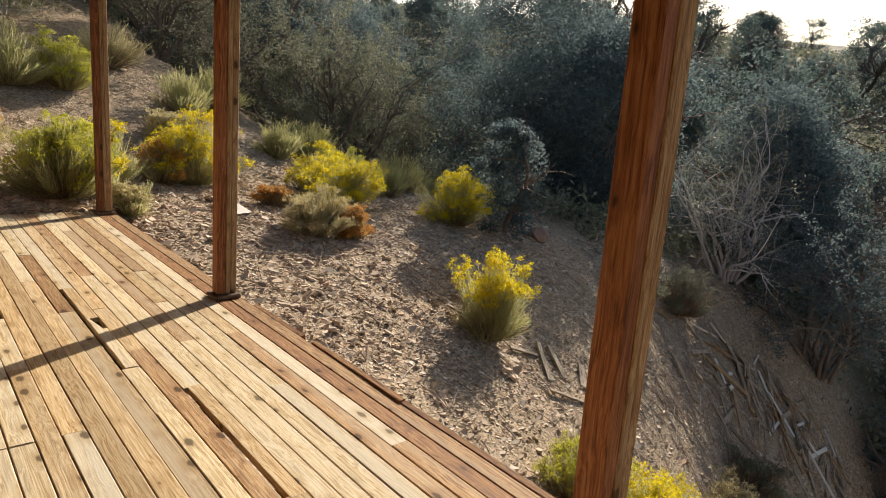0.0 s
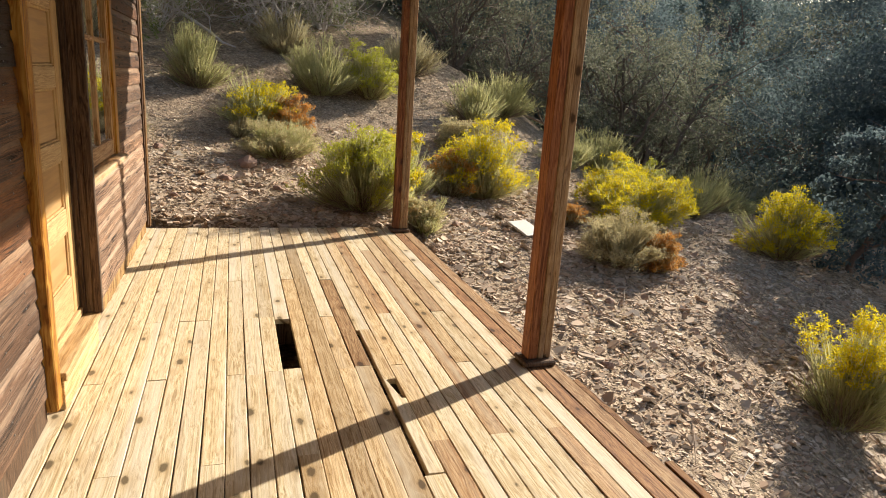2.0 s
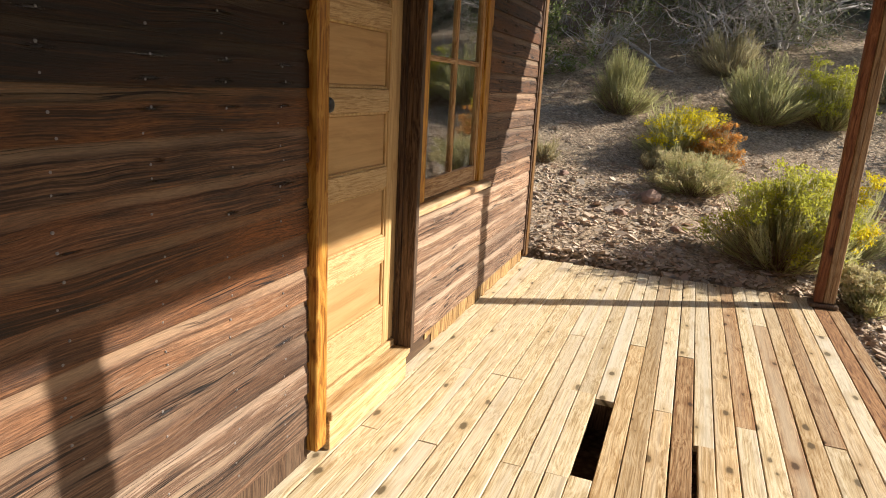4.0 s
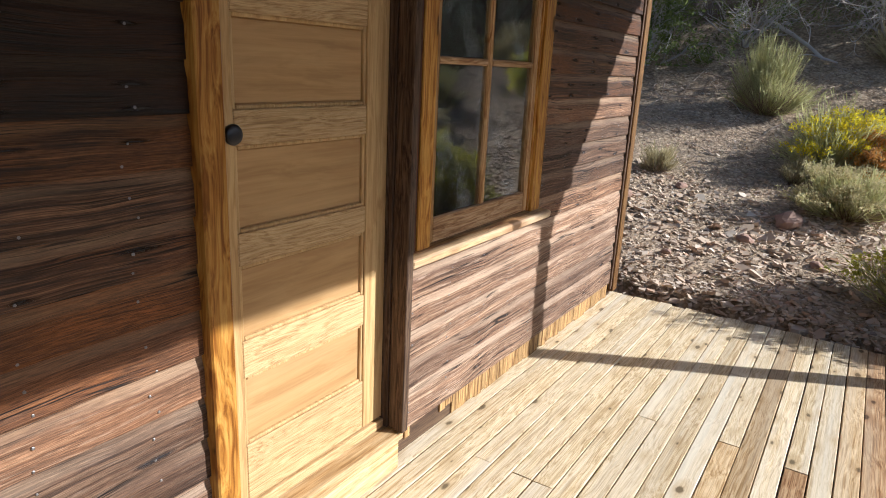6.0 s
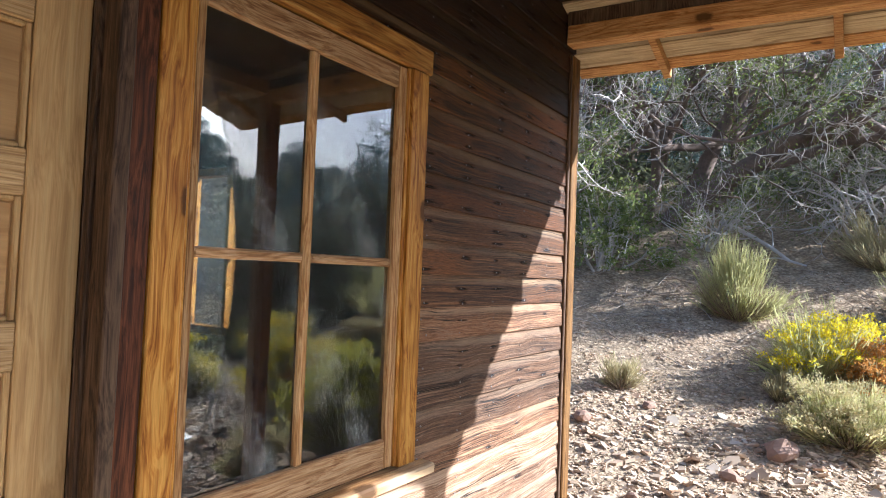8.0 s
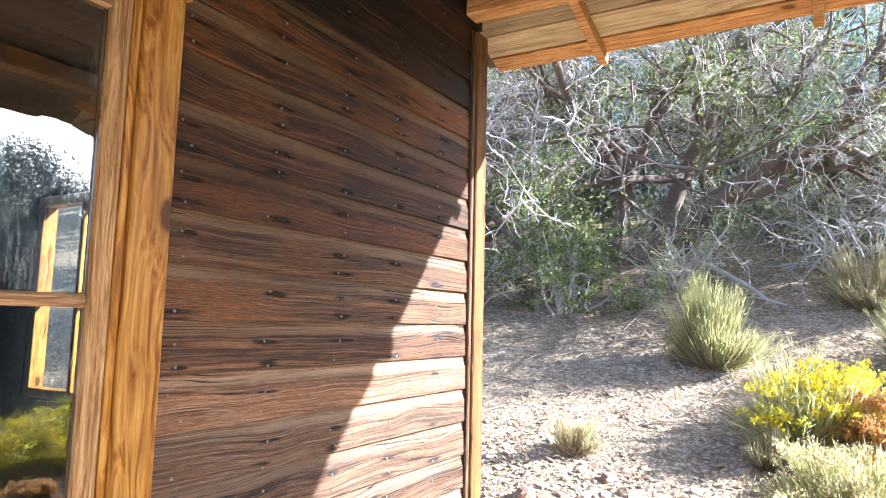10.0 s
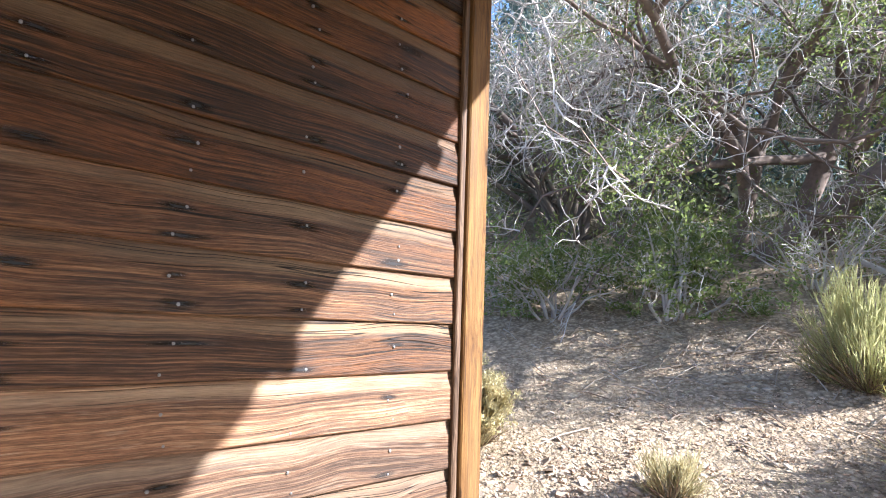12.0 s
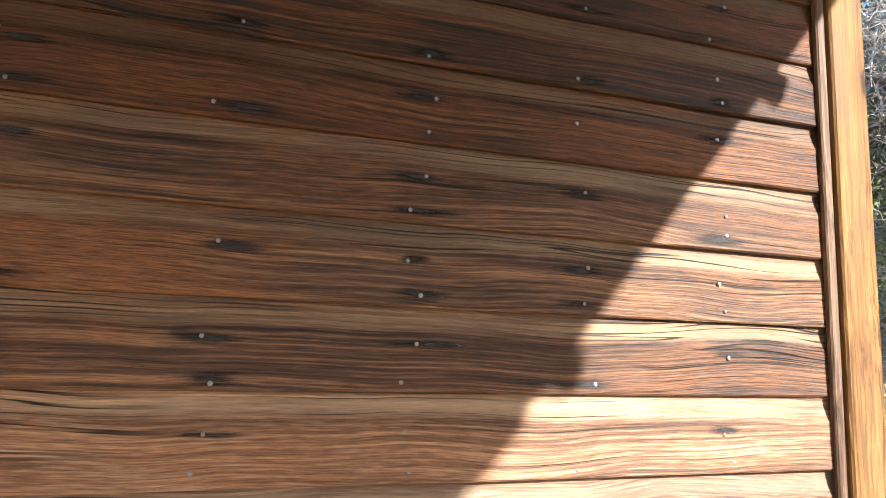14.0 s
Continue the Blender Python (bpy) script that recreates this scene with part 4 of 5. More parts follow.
def join(*meshes):
    Vs, Fs, o = [], [], 0
    for V, F in meshes:
        Vs.append(V)
        Fs.append(F + o)
        o += len(V)
    return np.concatenate(Vs), np.concatenate(Fs)


def bush(name, label, x, y, w, h, seed, stem, bloom=None, share=0.6, n=520, lean=0.0, dry=None, bloom_size=0.013, bloom_from=0.0, side=None):
    """A brush of many thin stems that fan out from one foot in sprays, with blossom bunches on the upper tips."""
    rng = np.random.default_rng(seed)
    if dry is None:
        dry = M_STEM_BROWN
    z = ground_z(x, y)
    b = empty(name, (x, y, z - 0.02), label, "bush")
    # sprays: each a bundle of stems that end close together
    k = max(14, int(n / 15))
    az = rng.uniform(0, 2 * np.pi, k)
    el = np.arccos(rng.uniform(0.02, 1, k) ** 0.85)
    lump = 0.86 + 0.10 * np.sin(az * 3 + seed) + 0.09 * np.sin(az * 5 + 2 * seed) * np.sin(el)
    r = lump * rng.uniform(0.74, 1.08, k)
    head = np.stack([np.cos(az) * np.sin(el) * w / 2 * r * 1.05, np.sin(az) * np.sin(el) * w / 2 * r * 1.05, (0.20 + 0.80 * np.cos(el)) * h * r * 1.1], 1)
    head[:, 0] += lean * h
    per = 20
    pick = np.repeat(np.arange(k), per)
    m = len(pick)
    wide = 0.055 * w + 0.02
    tip = head[pick] + rng.normal(0, 1, (m, 3)) * np.array([wide, wide, 0.05 * h])
    tip[:, 2] = np.maximum(tip[:, 2], 0.06 * h)
    base = np.stack([head[pick, 0] * 0.16 + rng.normal(0, 0.03 * w, m), head[pick, 1] * 0.16 + rng.normal(0, 0.03 * w, m), np.zeros(m)], 1)
    fork = base * 0.55 + tip * 0.45 - np.array([0, 0, 0.06 * h])
    grow = 0.75 + 0.45 * w
    blades = [ribbons(rng, base, fork, rng.uniform(0.004, 0.007, m) * grow, 0.04), ribbons(rng, fork, tip, rng.uniform(0.005, 0.009, m) * grow, 0.06)]
    # narrow leaves along the upper half of every stem, held upright
    q = np.repeat(np.arange(m), 5)
    f = rng.uniform(0.0, 1.0, len(q))[:, None]
    b2 = fork[q] * (1 - f) + tip[q] * f
    t2 = b2 + unit(unit(tip[q] - fork[q]) + rng.normal(0, 0.33, (len(q), 3)) + np.array([0, 0, 0.25])) * rng.uniform(0.035, 0.085, len(q))[:, None] * grow
    blades.append(ribbons(rng, b2, t2, rng.uniform(0.004, 0.008, len(q)) * grow, 0.05))
    part("foliage", raw("foliage", *join(*blades)), stem, b)
    # dead lower stems
    c = int(n * 0.8)
    az2 = rng.uniform(0, 2 * np.pi, c)
    far = rng.uniform(0.3, 1, c)
    foot = np.stack([np.cos(az2) * w * 0.1 * far, np.sin(az2) * w * 0.1 * far, np.zeros(c)], 1)
    top = np.stack([np.cos(az2) * w * 0.5 * far, np.sin(az2) * w * 0.5 * far, h * rng.uniform(0.1, 0.5, c)], 1)
    part("dry_base", raw("dry_base", *ribbons(rng, foot, top, rng.uniform(0.005, 0.009, c), 0.12)), dry, b, "dead lower stems")
    if bloom is not None:
        ripe = (head[:, 2] > h * bloom_from) & (rng.random(k) < share + 0.25)
        if side is not None:
            ripe &= (head[:, 0] * side[0] + head[:, 1] * side[1]) > -0.1 * w
        on = ripe[pick] & (rng.random(m) < 0.92)
        tips = tip[on]
        rep = 20
        at = np.repeat(tips, rep, 0) + rng.normal(0, 1, (len(tips) * rep, 3)) * np.array([0.017, 0.017, 0.012]) * grow
        part("blossom", raw("blossom", *flakes(rng, at, rng.uniform(0.6, 1.2, len(at)) * bloom_size * 1.15)), bloom, b)
    return b


def tube(path, radii, sides=6):
    """A round tapering limb along a path."""
    P = np.asarray(path, float)
    n = len(P)
    T = unit(np.gradient(P, axis=0))
    ref = np.array([0.31, 0.17, 0.93])
    A = unit(np.cross(T, ref))
    B = np.cross(T, A)
    ang = np.arange(sides) * 2 * np.pi / sides
    V = (P[:, None] + (A[:, None] * np.cos(ang)[None, :, None] + B[:, None] * np.sin(ang)[None, :, None]) * np.asarray(radii)[:, None, None]).reshape(-1, 3)
    F = []
    for i in range(n - 1):
        for j in range(sides):
            k = (j + 1) % sides
            F.append((i * sides + j, i * sides + k, (i + 1) * sides + k, (i + 1) * sides + j))
    return V, np.array(F)


def limb(rng, start, way, length, r0, r1, wander=0.25, droop=0.0, steps=7):
    """A crooked path with its radii."""
    p, d = np.array(start, float), unit(np.array(way, float))
    pts = [p.copy()]
    for i in range(steps):
        d = unit(d + rng.normal(0, wander, 3) + np.array([0, 0, -droop]))
        p = p + d * length / steps
        pts.append(p.copy())
    return np.array(pts), np.linspace(r0, r1, steps + 1)


def branching(rng, starts, ways, lengths, radii, wander, droop, levels, kids, shrink=0.62, spread=0.8):
    """Limbs and their side limbs, level by level. Returns tubes and the end twigs' points with directions."""
    tubes, ends = [], []
    todo = [(s, w, l, r, 0) for s, w, l, r in zip(starts, ways, lengths, radii)]
    while todo:
        s, w, l, r, lev = todo.pop()
        P, R = limb(rng, s, w, l, r, r * 0.45, wander, droop, 6 if lev < 2 else 4)
        tubes.append(tube(P, R, 6 if lev == 0 else 5 if lev == 1 else 3))
        if lev + 1 < levels:
            for _ in range(kids[lev]):
                i = rng.integers(len(P) // 3, len(P))
                d = unit(P[min(i, len(P) - 1)] - P[i - 1])
                nw = unit(d + rng.normal(0, spread, 3) + np.array([0, 0, 0.12]))
                todo.append((P[i], nw, l * shrink * rng.uniform(0.7, 1.2), R[i] * 0.62, lev + 1))
        else:
            for i in range(1, len(P)):
                ends.append(np.r_[P[i], unit(P[i] - P[i - 1])])
    return tubes, np.array(ends)


def conifer_data(seed, H, W, leaves, size, trunks=2, base_gap=0.06):
    """A juniper: short forked trunk, crown of many ragged clumps of foliage."""
    rng = np.random.default_rng(seed)
    starts = [(rng.normal(0, 0.08), rng.normal(0, 0.08), 0) for _ in range(trunks)]
    ways = [(rng.normal(0, 0.35), rng.normal(0, 0.35), 1) for _ in range(trunks)]
    tubes, ends = branching(rng, starts, ways, [H * 0.72] * trunks, [0.045 * H * 0.6] * trunks, 0.2, 0.0, 3, (9, 5), 0.5, 0.9)
    T = join(*tubes)
    n = 90
    az = rng.uniform(0, 2 * np.pi, n)
    u = rng.random(n)
    zz = base_gap + (1 - base_gap) * u
    prof = np.sqrt(np.clip(1 - ((zz - 0.38) / 0.64) ** 2, 0.02, 1)) * rng.uniform(0.35, 1.0, n)
    c = np.stack([np.cos(az) * prof * W / 2, np.sin(az) * prof * W / 2, zz * H * (0.92 + 0.1 * rng.random(n))], 1)
    cr = rng.uniform(0.09, 0.2, n) * W
    pick = rng.integers(0, n, leaves)
    off = unit(rng.normal(0, 1, (leaves, 3))) * (rng.random(leaves) ** 0.45)[:, None] * cr[pick][:, None] * np.array([1, 1, 0.8])
    at = c[pick] + off
    at[:, 2] = np.maximum(at[:, 2], 0.02 * H)
    L = flakes(rng, at, rng.uniform(0.6, 1.3, leaves) * size)
    return T, L


def shrub_data(seed, H, W, stems, leaves, size, levels=4, droop=0.02, fill=0.06):
    """A many-stemmed leafy shrub with fine grey twigs."""
    rng = np.random.default_rng(seed)
    az = rng.uniform(0, 2 * np.pi, stems)
    t = rng.uniform(0.1, 0.75, stems)
    ways = np.stack([np.cos(az) * t * W / H, np.sin(az) * t * W / H, np.ones(stems)], 1)
    starts = np.stack([np.cos(az) * 0.1 * W * t, np.sin(az) * 0.1 * W * t, np.zeros(stems)], 1)
    tubes, ends = branching(rng, starts, ways, rng.uniform(0.6, 0.85, stems) * H, np.full(stems, 0.014 * H), 0.22, droop, levels, (5, 4, 3)[:levels - 1], 0.52, 0.75)
    pick = rng.integers(0, len(ends), leaves)
    at = ends[pick, :3] + rng.normal(0, fill, (leaves, 3))
    at[:, 2] = np.maximum(at[:, 2], 0.05)
    return join(*tubes), flakes(rng, at, rng.uniform(0.6, 1.3, leaves) * size)


def plant(name, label, category, data, x, y, wood_mat, leaf_mat, sink=0.05, group="", turn=0.0, scale=1.0, wood_name="trunk", leaf_name="crown"):
    T, L = data
    t = empty(name, (x, y, ground_z(x, y) - sink), label, category, group)
    t.rotation_euler = (0, 0, turn)
    t.scale = (scale,) * 3
    part(wood_name, raw(wood_name, *T, smooth=True), wood_mat, t)
    part(leaf_name, raw(leaf_name, *L), leaf_mat, t)
    return t


# bushes round the porch
bush("rabbitbrush", "grey-green rabbitbrush without blossom on the slope", -0.2, 12.5, 0.95, 0.95, 1, M_STEM, n=700)
bush("rabbitbrush", "rabbitbrush with yellow and rusty orange blossom", 0.6, 11.5, 1.2, 0.72, 2, M_STEM, M_YELLOW, 0.55, side=(1, -0.3), dry=M_STEM_PALE)
bush("rabbitbrush", "small rusty orange rabbitbrush on the slope", 1.05, 11.35, 0.6, 0.5, 21, M_STEM_PALE, M_ORANGE, 0.7)
bush("rabbitbrush", "pale low rabbitbrush with tan seed heads", 0.86, 10.5, 0.95, 0.5, 3, M_STEM, M_TANFL, 0.6, bloom_size=0.010, dry=M_STEM_BROWN)
bush("rabbitbrush", "tall grey-green rabbitbrush in sun", 1.65, 12.85, 1.2, 0.85, 4, M_STEM, n=800)
bush("rabbitbrush", "rabbitbrush with bright yellow-green tips", 2.45, 12.9, 0.9, 0.85, 5, M_STEM, M_YGREEN, 0.8)
bush("rabbitbrush", "large twiggy rabbitbrush beside the deck end", 1.62, 8.95, 1.15, 0.86, 6, M_STEM, M_YGREEN, 0.25, n=900, dry=M_STEM_BROWN)
bush("rabbitbrush", "yellow-tipped rabbitbrush behind the porch post", 2.1, 9.25, 0.75, 0.85, 7, M_STEM, M_YELLOW, 0.35, n=500)
bush("rabbitbrush", "full rabbitbrush with yellow blossom", 3.45, 10.0, 1.25, 0.92, 8, M_STEM, M_YELLOW, 0.75, n=900, dry=M_STEM_PALE)
bush("rabbitbrush", "rusty dry rabbitbrush beside a yellow one", 2.95, 9.9, 0.65, 0.55, 22, M_STEM_PALE, M_ORANGE, 0.35)
bush("rabbitbrush", "tan rabbitbrush gone to seed", 3.6, 11.6, 0.8, 0.5, 9, M_STEM_PALE, M_TANFL, 0.7)
bush("rabbitbrush", "round rabbitbrush covered in yellow blossom", 5.25, 9.1, 1.3, 0.75, 10, M_STEM, M_YELLOW, 0.9, n=800, dry=M_STEM_PALE)
bush("rabbitbrush", "rabbitbrush with yellow blossom behind another", 5.65, 10.2, 1.25, 0.75, 23, M_STEM, M_YELLOW, 0.5, n=700)
bush("rabbitbrush", "green rabbitbrush on the slope", 6.0, 10.2, 1.0, 0.8, 24, M_STEM, M_YGREEN, 0.3, n=600)
bush("rabbitbrush", "low tan and rusty orange rabbitbrush", 4.24, 7.85, 0.98, 0.5, 11, M_STEM_PALE, M_TANFL, 0.6, n=800, bloom_size=0.010)
bush("rabbitbrush", "rusty orange rabbitbrush beside a tan one", 4.6, 7.7, 0.45, 0.42, 25, M_STEM_PALE, M_ORANGE, 0.8)
bush("rabbitbrush", "small orange dry brush", 4.12, 8.9, 0.45, 0.3, 12, M_STEM_PALE, M_ORANGE, 0.7, n=260)
bush("rabbitbrush", "rabbitbrush with yellow blossom in shade", 7.05, 8.45, 1.15, 0.85, 13, M_STEM, M_YELLOW, 0.55, n=700)
bush("rabbitbrush", "yellow rabbitbrush over grey dead stems", 5.2, 5.7, 0.95, 0.95, 14, M_STEM, M_YELLOW, 0.9, n=650, dry=M_STEM_BROWN, bloom_from=0.55)
bush("rabbitbrush", "yellow rabbitbrush below the deck edge", 5.2, 3.35, 1.35, 0.85, 15, M_STEM, M_YELLOW, 0.6, n=800, dry=M_STEM_PALE)
bush("rabbitbrush", "tan rabbitbrush below the deck edge", 4.55, 3.75, 0.9, 0.7, 26, M_STEM_PALE, M_YGREEN, 0.3, n=500)
bush("sagebrush", "grey-green sagebrush on the slope", 5.1, 13.6, 1.3, 0.8, 16, M_STEM, n=700)
bush("sagebrush", "grey-green sagebrush in shade", 8.8, 11.6, 1.3, 0.6, 17, M_STEM, n=500)
bush("sagebrush", "dark green low brush", 5.7, 12.0, 0.9, 0.75, 18, M_STEM, n=600)
bush("rabbitbrush", "small pale bush at the deck end", 2.15, 8.35, 0.5, 0.42, 19, M_STEM, M_TANFL, 0.3, n=400)
bush("dry_tuft", "small dry grass tuft", -0.85, 10.5, 0.36, 0.34, 20, M_STEM_PALE, n=160)
bush("dry_tuft", "small pale tuft on gravel", 0.35, 10.95, 0.34, 0.28, 27, M_STEM_PALE, n=200)
bush("rabbitbrush", "pale yellow bush behind the cabin corner", -2.25, 10.45, 0.55, 0.55, 28, M_STEM_PALE, M_TANFL, 0.5, n=500)

bush("sagebrush", "grey-green sagebrush on the crest of the slope", 4.2, 12.7, 1.1, 0.75, 61, M_STEM, n=500)
bush("sagebrush", "grey-green sagebrush among other brush", 6.7, 12.6, 1.3, 0.9, 62, M_STEM, n=600)
bush("sagebrush", "dull green sagebrush at the gully edge", 7.8, 11.0, 1.2, 0.8, 63, M_STEM, n=500)
bush("sagebrush", "pale sagebrush higher on the slope", 3.3, 13.9, 1.3, 0.8, 64, M_STEM_PALE, n=500)
bush("sagebrush", "grey-green sagebrush near yellow brush", 6.9, 10.2, 0.9, 0.6, 65, M_STEM, n=450)
bush("sagebrush", "low sagebrush in the gully shade", 8.6, 9.3, 1.0, 0.6, 66, M_STEM, n=450)
bush("sagebrush", "pale sagebrush beside the old tree", 1.2, 14.2, 1.2, 0.8, 67, M_STEM_PALE, n=500)

bush("dark_brush", "dark green brush in the gully shade", 9.6, 6.6, 1.1, 0.7, 71, M_STEM_BROWN, M_GREYLEAF, 0.8, n=450)
bush("dark_brush", "dark brush beside scattered planks", 11.2, 6.6, 1.3, 0.9, 72, M_STEM_BROWN, M_GREYLEAF, 0.8, n=450)
bush("dark_brush", "low dark brush below the deck", 9.8, 4.3, 1.2, 0.7, 73, M_STEM_BROWN, M_GREYLEAF, 0.8, n=450)
bush("dark_brush", "dry brown brush below the slope", 8.4, 4.0, 1.0, 0.6, 74, M_STEM_BROWN, M_TANFL, 0.4, n=400)

# trees and tall shrubs
plant("tall_shrub", "half-bare dark shrub on the crest", "shrub", shrub_data(68, 2.5, 2.6, 14, 9000, 0.024), 6.2, 15.6, M_TWIG_DARK, M_GREYLEAF, leaf_name="foliage", wood_name="branch_frame")
plant("tall_shrub", "half-bare grey shrub above the slope", "shrub", shrub_data(69, 2.3, 2.4, 14, 7000, 0.024), 2.6, 17.2, M_TWIG, M_GREYLEAF, leaf_name="foliage", wood_name="branch_frame")
big = plant("juniper_tree", "dark dense juniper tree at the edge of the gully", "tree", conifer_data(31, 6.6, 6.2, 90000, 0.04), 14.6, 13.3, M_BARK, M_JUNIPER)
plant("juniper_tree", "dark dense juniper tree above the gully", "tree", conifer_data(81, 4.9, 4.8, 60000, 0.042), 13.9, 10.7, M_BARK, M_JUNIPER)
plant("juniper_tree", "dark juniper tree beside the heap of debris", "tree", conifer_data(82, 4.8, 4.4, 40000, 0.045), 18.4, 8.3, M_BARK, M_JUNIPER)
plant("juniper_tree", "tall dark juniper tree on the crest", "tree", conifer_data(83, 5.6, 4.6, 40000, 0.045), 9.6, 20.0, M_BARK, M_JUNIPER)
plant("juniper_tree", "broad dark juniper tree on the crest", "tree", conifer_data(84, 5.2, 5.2, 40000, 0.045), 13.0, 21.5, M_BARK, M_JUNIPER)
plant("juniper_tree", "small young conifer in shade", "tree", conifer_data(32, 1.9, 1.2, 7000, 0.035, 1, 0.02), 7.85, 8.1, M_BARK, M_JUNIPER)
plant("tall_shrub", "grey-leaved tall shrub with bare twigs", "shrub", shrub_data(33, 3.9, 3.9, 20, 60000, 0.027), 9.0, 15.0, M_TWIG_DARK, M_GREYLEAF, leaf_name="foliage", wood_name="branch_frame")
plant("tall_shrub", "dark tall shrub on the slope", "shrub", shrub_data(34, 2.9, 2.6, 14, 20000, 0.025), 4.8, 16.0, M_TWIG_DARK, M_GREYLEAF, leaf_name="foliage", wood_name="branch_frame")
plant("tall_shrub", "half-bare shrub with grey branches", "shrub", shrub_data(35, 3.4, 3.8, 18, 12000, 0.024), 15.0, 7.6, M_TWIG, M_GREYLEAF, leaf_name="foliage", wood_name="branch_frame")
plant("tall_shrub", "dark green shrub in the gully", "shrub", shrub_data(36, 4.0, 4.0, 16, 34000, 0.03), 16.5, 5.6, M_TWIG_DARK, M_JUNIPER, leaf_name="foliage", wood_name="branch_frame")


def mahogany():
    """The old twisted tree at the cabin's far corner: leaning limbs, pale dead twigs, small leaves."""
    rng = np.random.default_rng(77)
    x, y = -1.8, 15.0
    t = empty("mahogany_tree", (x, y, ground_z(x, y) - 0.05), "old twisted tree with grey dead twigs and small leaves", "tree")
    starts = [(0.2, 0, 0), (0.25, 0.4, 0), (-0.3, 0.3, 0), (-1.0, 0.2, 0), (-0.1, 0, 0), (0.6, 0.6, 0)]
    ways = [(1.05, -0.2, 0.85), (0.6, -0.2, 1.2), (-0.2, -0.9, 1.0), (-0.9, -0.8, 1.0), (0.25, -1.0, 0.9), (1.0, 0.1, 0.9)]
    tubes, ends = branching(rng, starts, ways, [4.2, 4.2, 4.4, 4.2, 4.2, 4.2], [0.17, 0.14, 0.11, 0.10, 0.09, 0.11], 0.26, 0.0, 3, (11, 7), 0.55, 0.8)
    part("trunk", raw("trunk", *join(*tubes), smooth=True), M_BARK, t)
    tubes = []
    twig_ends = []
    for q in range(1700):
        e = ends[rng.integers(len(ends))]
        way = unit(e[3:] + rng.normal(0, 0.7, 3) + np.array([0, -0.25, -0.45]))
        P, R = limb(rng, e[:3], way, rng.uniform(0.35, 0.95), 0.0075, 0.0032, 0.36, 0.05, 6)
        tubes.append(tube(P, R, 3))
        for _ in range(8):
            i = rng.integers(1, 6)
            P2, R2 = limb(rng, P[i], unit(P[i] - P[i - 1] + rng.normal(0, 0.7, 3)), rng.uniform(0.10, 0.34), 0.0042, 0.0018, 0.38, 0.02, 4)
            tubes.append(tube(P2, R2, 3))
            twig_ends.append(P2[-1])
    for q in range(90):
        start = np.array([rng.uniform(-2.4, 0.6), rng.uniform(-2.6, -1.2), rng.uniform(1.5, 3.2)])
        P, R = limb(rng, start, (rng.normal(0, 0.4), -0.4, -0.8), rng.uniform(0.5, 1.1), 0.013, 0.005, 0.35, 0.08, 7)
        tubes.append(tube(P, R, 4))
        for _ in range(16):
            i = rng.integers(1, 7)
            P2, R2 = limb(rng, P[i], unit(P[i] - P[i - 1] + rng.normal(0, 0.6, 3)), rng.uniform(0.12, 0.4), 0.005, 0.002, 0.4, 0.03, 5)
            tubes.append(tube(P2, R2, 3))
    part("twig_mass", raw("twig_mass", *join(*tubes)), M_TWIG, t, "pale grey dead twigs")
    te = np.array(twig_ends)
    c = np.concatenate([te[rng.integers(0, len(te), 420)], ends[rng.integers(0, len(ends), 420), :3]])
    pick = rng.integers(0, len(c), 95000)
    at = c[pick] + rng.normal(0, 0.13, (len(pick), 3))
    part("foliage", raw("foliage", *flakes(rng, at, rng.uniform(0.6, 1.2, len(at)) * 0.022)), M_MAHOG, t, "small green leaves")


mahogany()


def fallen_branch():
    """A long pale bare limb that leans from the old tree down to the ground."""
    rng = np.random.default_rng(5)
    path = np.array([(-0.75, 14.6, 2.40), (-0.62, 14.52, 2.36), (-0.48, 14.45, 2.28), (-0.3, 14.35, 2.18), (-0.05, 14.2, 2.02), (0.15, 14.1, 1.86), (0.35, 13.95, 1.80)])
    tubes = [tube(path, [0.034, 0.032, 0.03, 0.027, 0.024, 0.02, 0.010], 7)]
    for i in (1, 2, 3, 4, 5):
        P, R = limb(rng, path[i], (rng.normal(0, 0.6), rng.normal(-0.3, 0.5), 0.5), rng.uniform(0.3, 0.6), 0.012, 0.004, 0.3, 0.05, 6)
        tubes.append(tube(P, R, 4))
    ob = part("fallen_branch", raw("fallen_branch", *join(*tubes), smooth=True), M_TWIG)
    tagged(ob, "long pale bare branch fallen under the old tree", "branch")


fallen_branch()
plant("tall_shrub", "low leafy green shrub under the old tree", "shrub", shrub_data(37, 1.3, 2.3, 16, 9000, 0.024, fill=0.03), -2.0, 13.3, M_TWIG, M_MAHOG, leaf_name="foliage", wood_name="branch_frame")
plant("tall_shrub", "half-bare grey shrub behind the old tree", "shrub", shrub_data(38, 3.6, 3.2, 18, 24000, 0.022), -4.2, 15.0, M_TWIG_DARK, M_GREYLEAF, leaf_name="foliage", wood_name="branch_frame")
plant("tall_shrub", "half-bare grey shrub on the slope", "shrub", shrub_data(39, 2.6, 2.6, 14, 5000, 0.022), 2.0, 15.6, M_TWIG, M_GREYLEAF, leaf_name="foliage", wood_name="branch_frame")


plant("tall_shrub", "low tangle of grey bare twigs under the old tree", "shrub", shrub_data(91, 1.2, 2.3, 16, 2600, 0.02), -0.9, 14.3, M_TWIG, M_MAHOG, leaf_name="foliage", wood_name="branch_frame")
plant("tall_shrub", "drooping grey twigs beside the old tree", "shrub", shrub_data(92, 1.5, 2.2, 16, 2600, 0.02, droop=0.08), 1.0, 14.9, M_TWIG, M_MAHOG, leaf_name="foliage", wood_name="branch_frame")
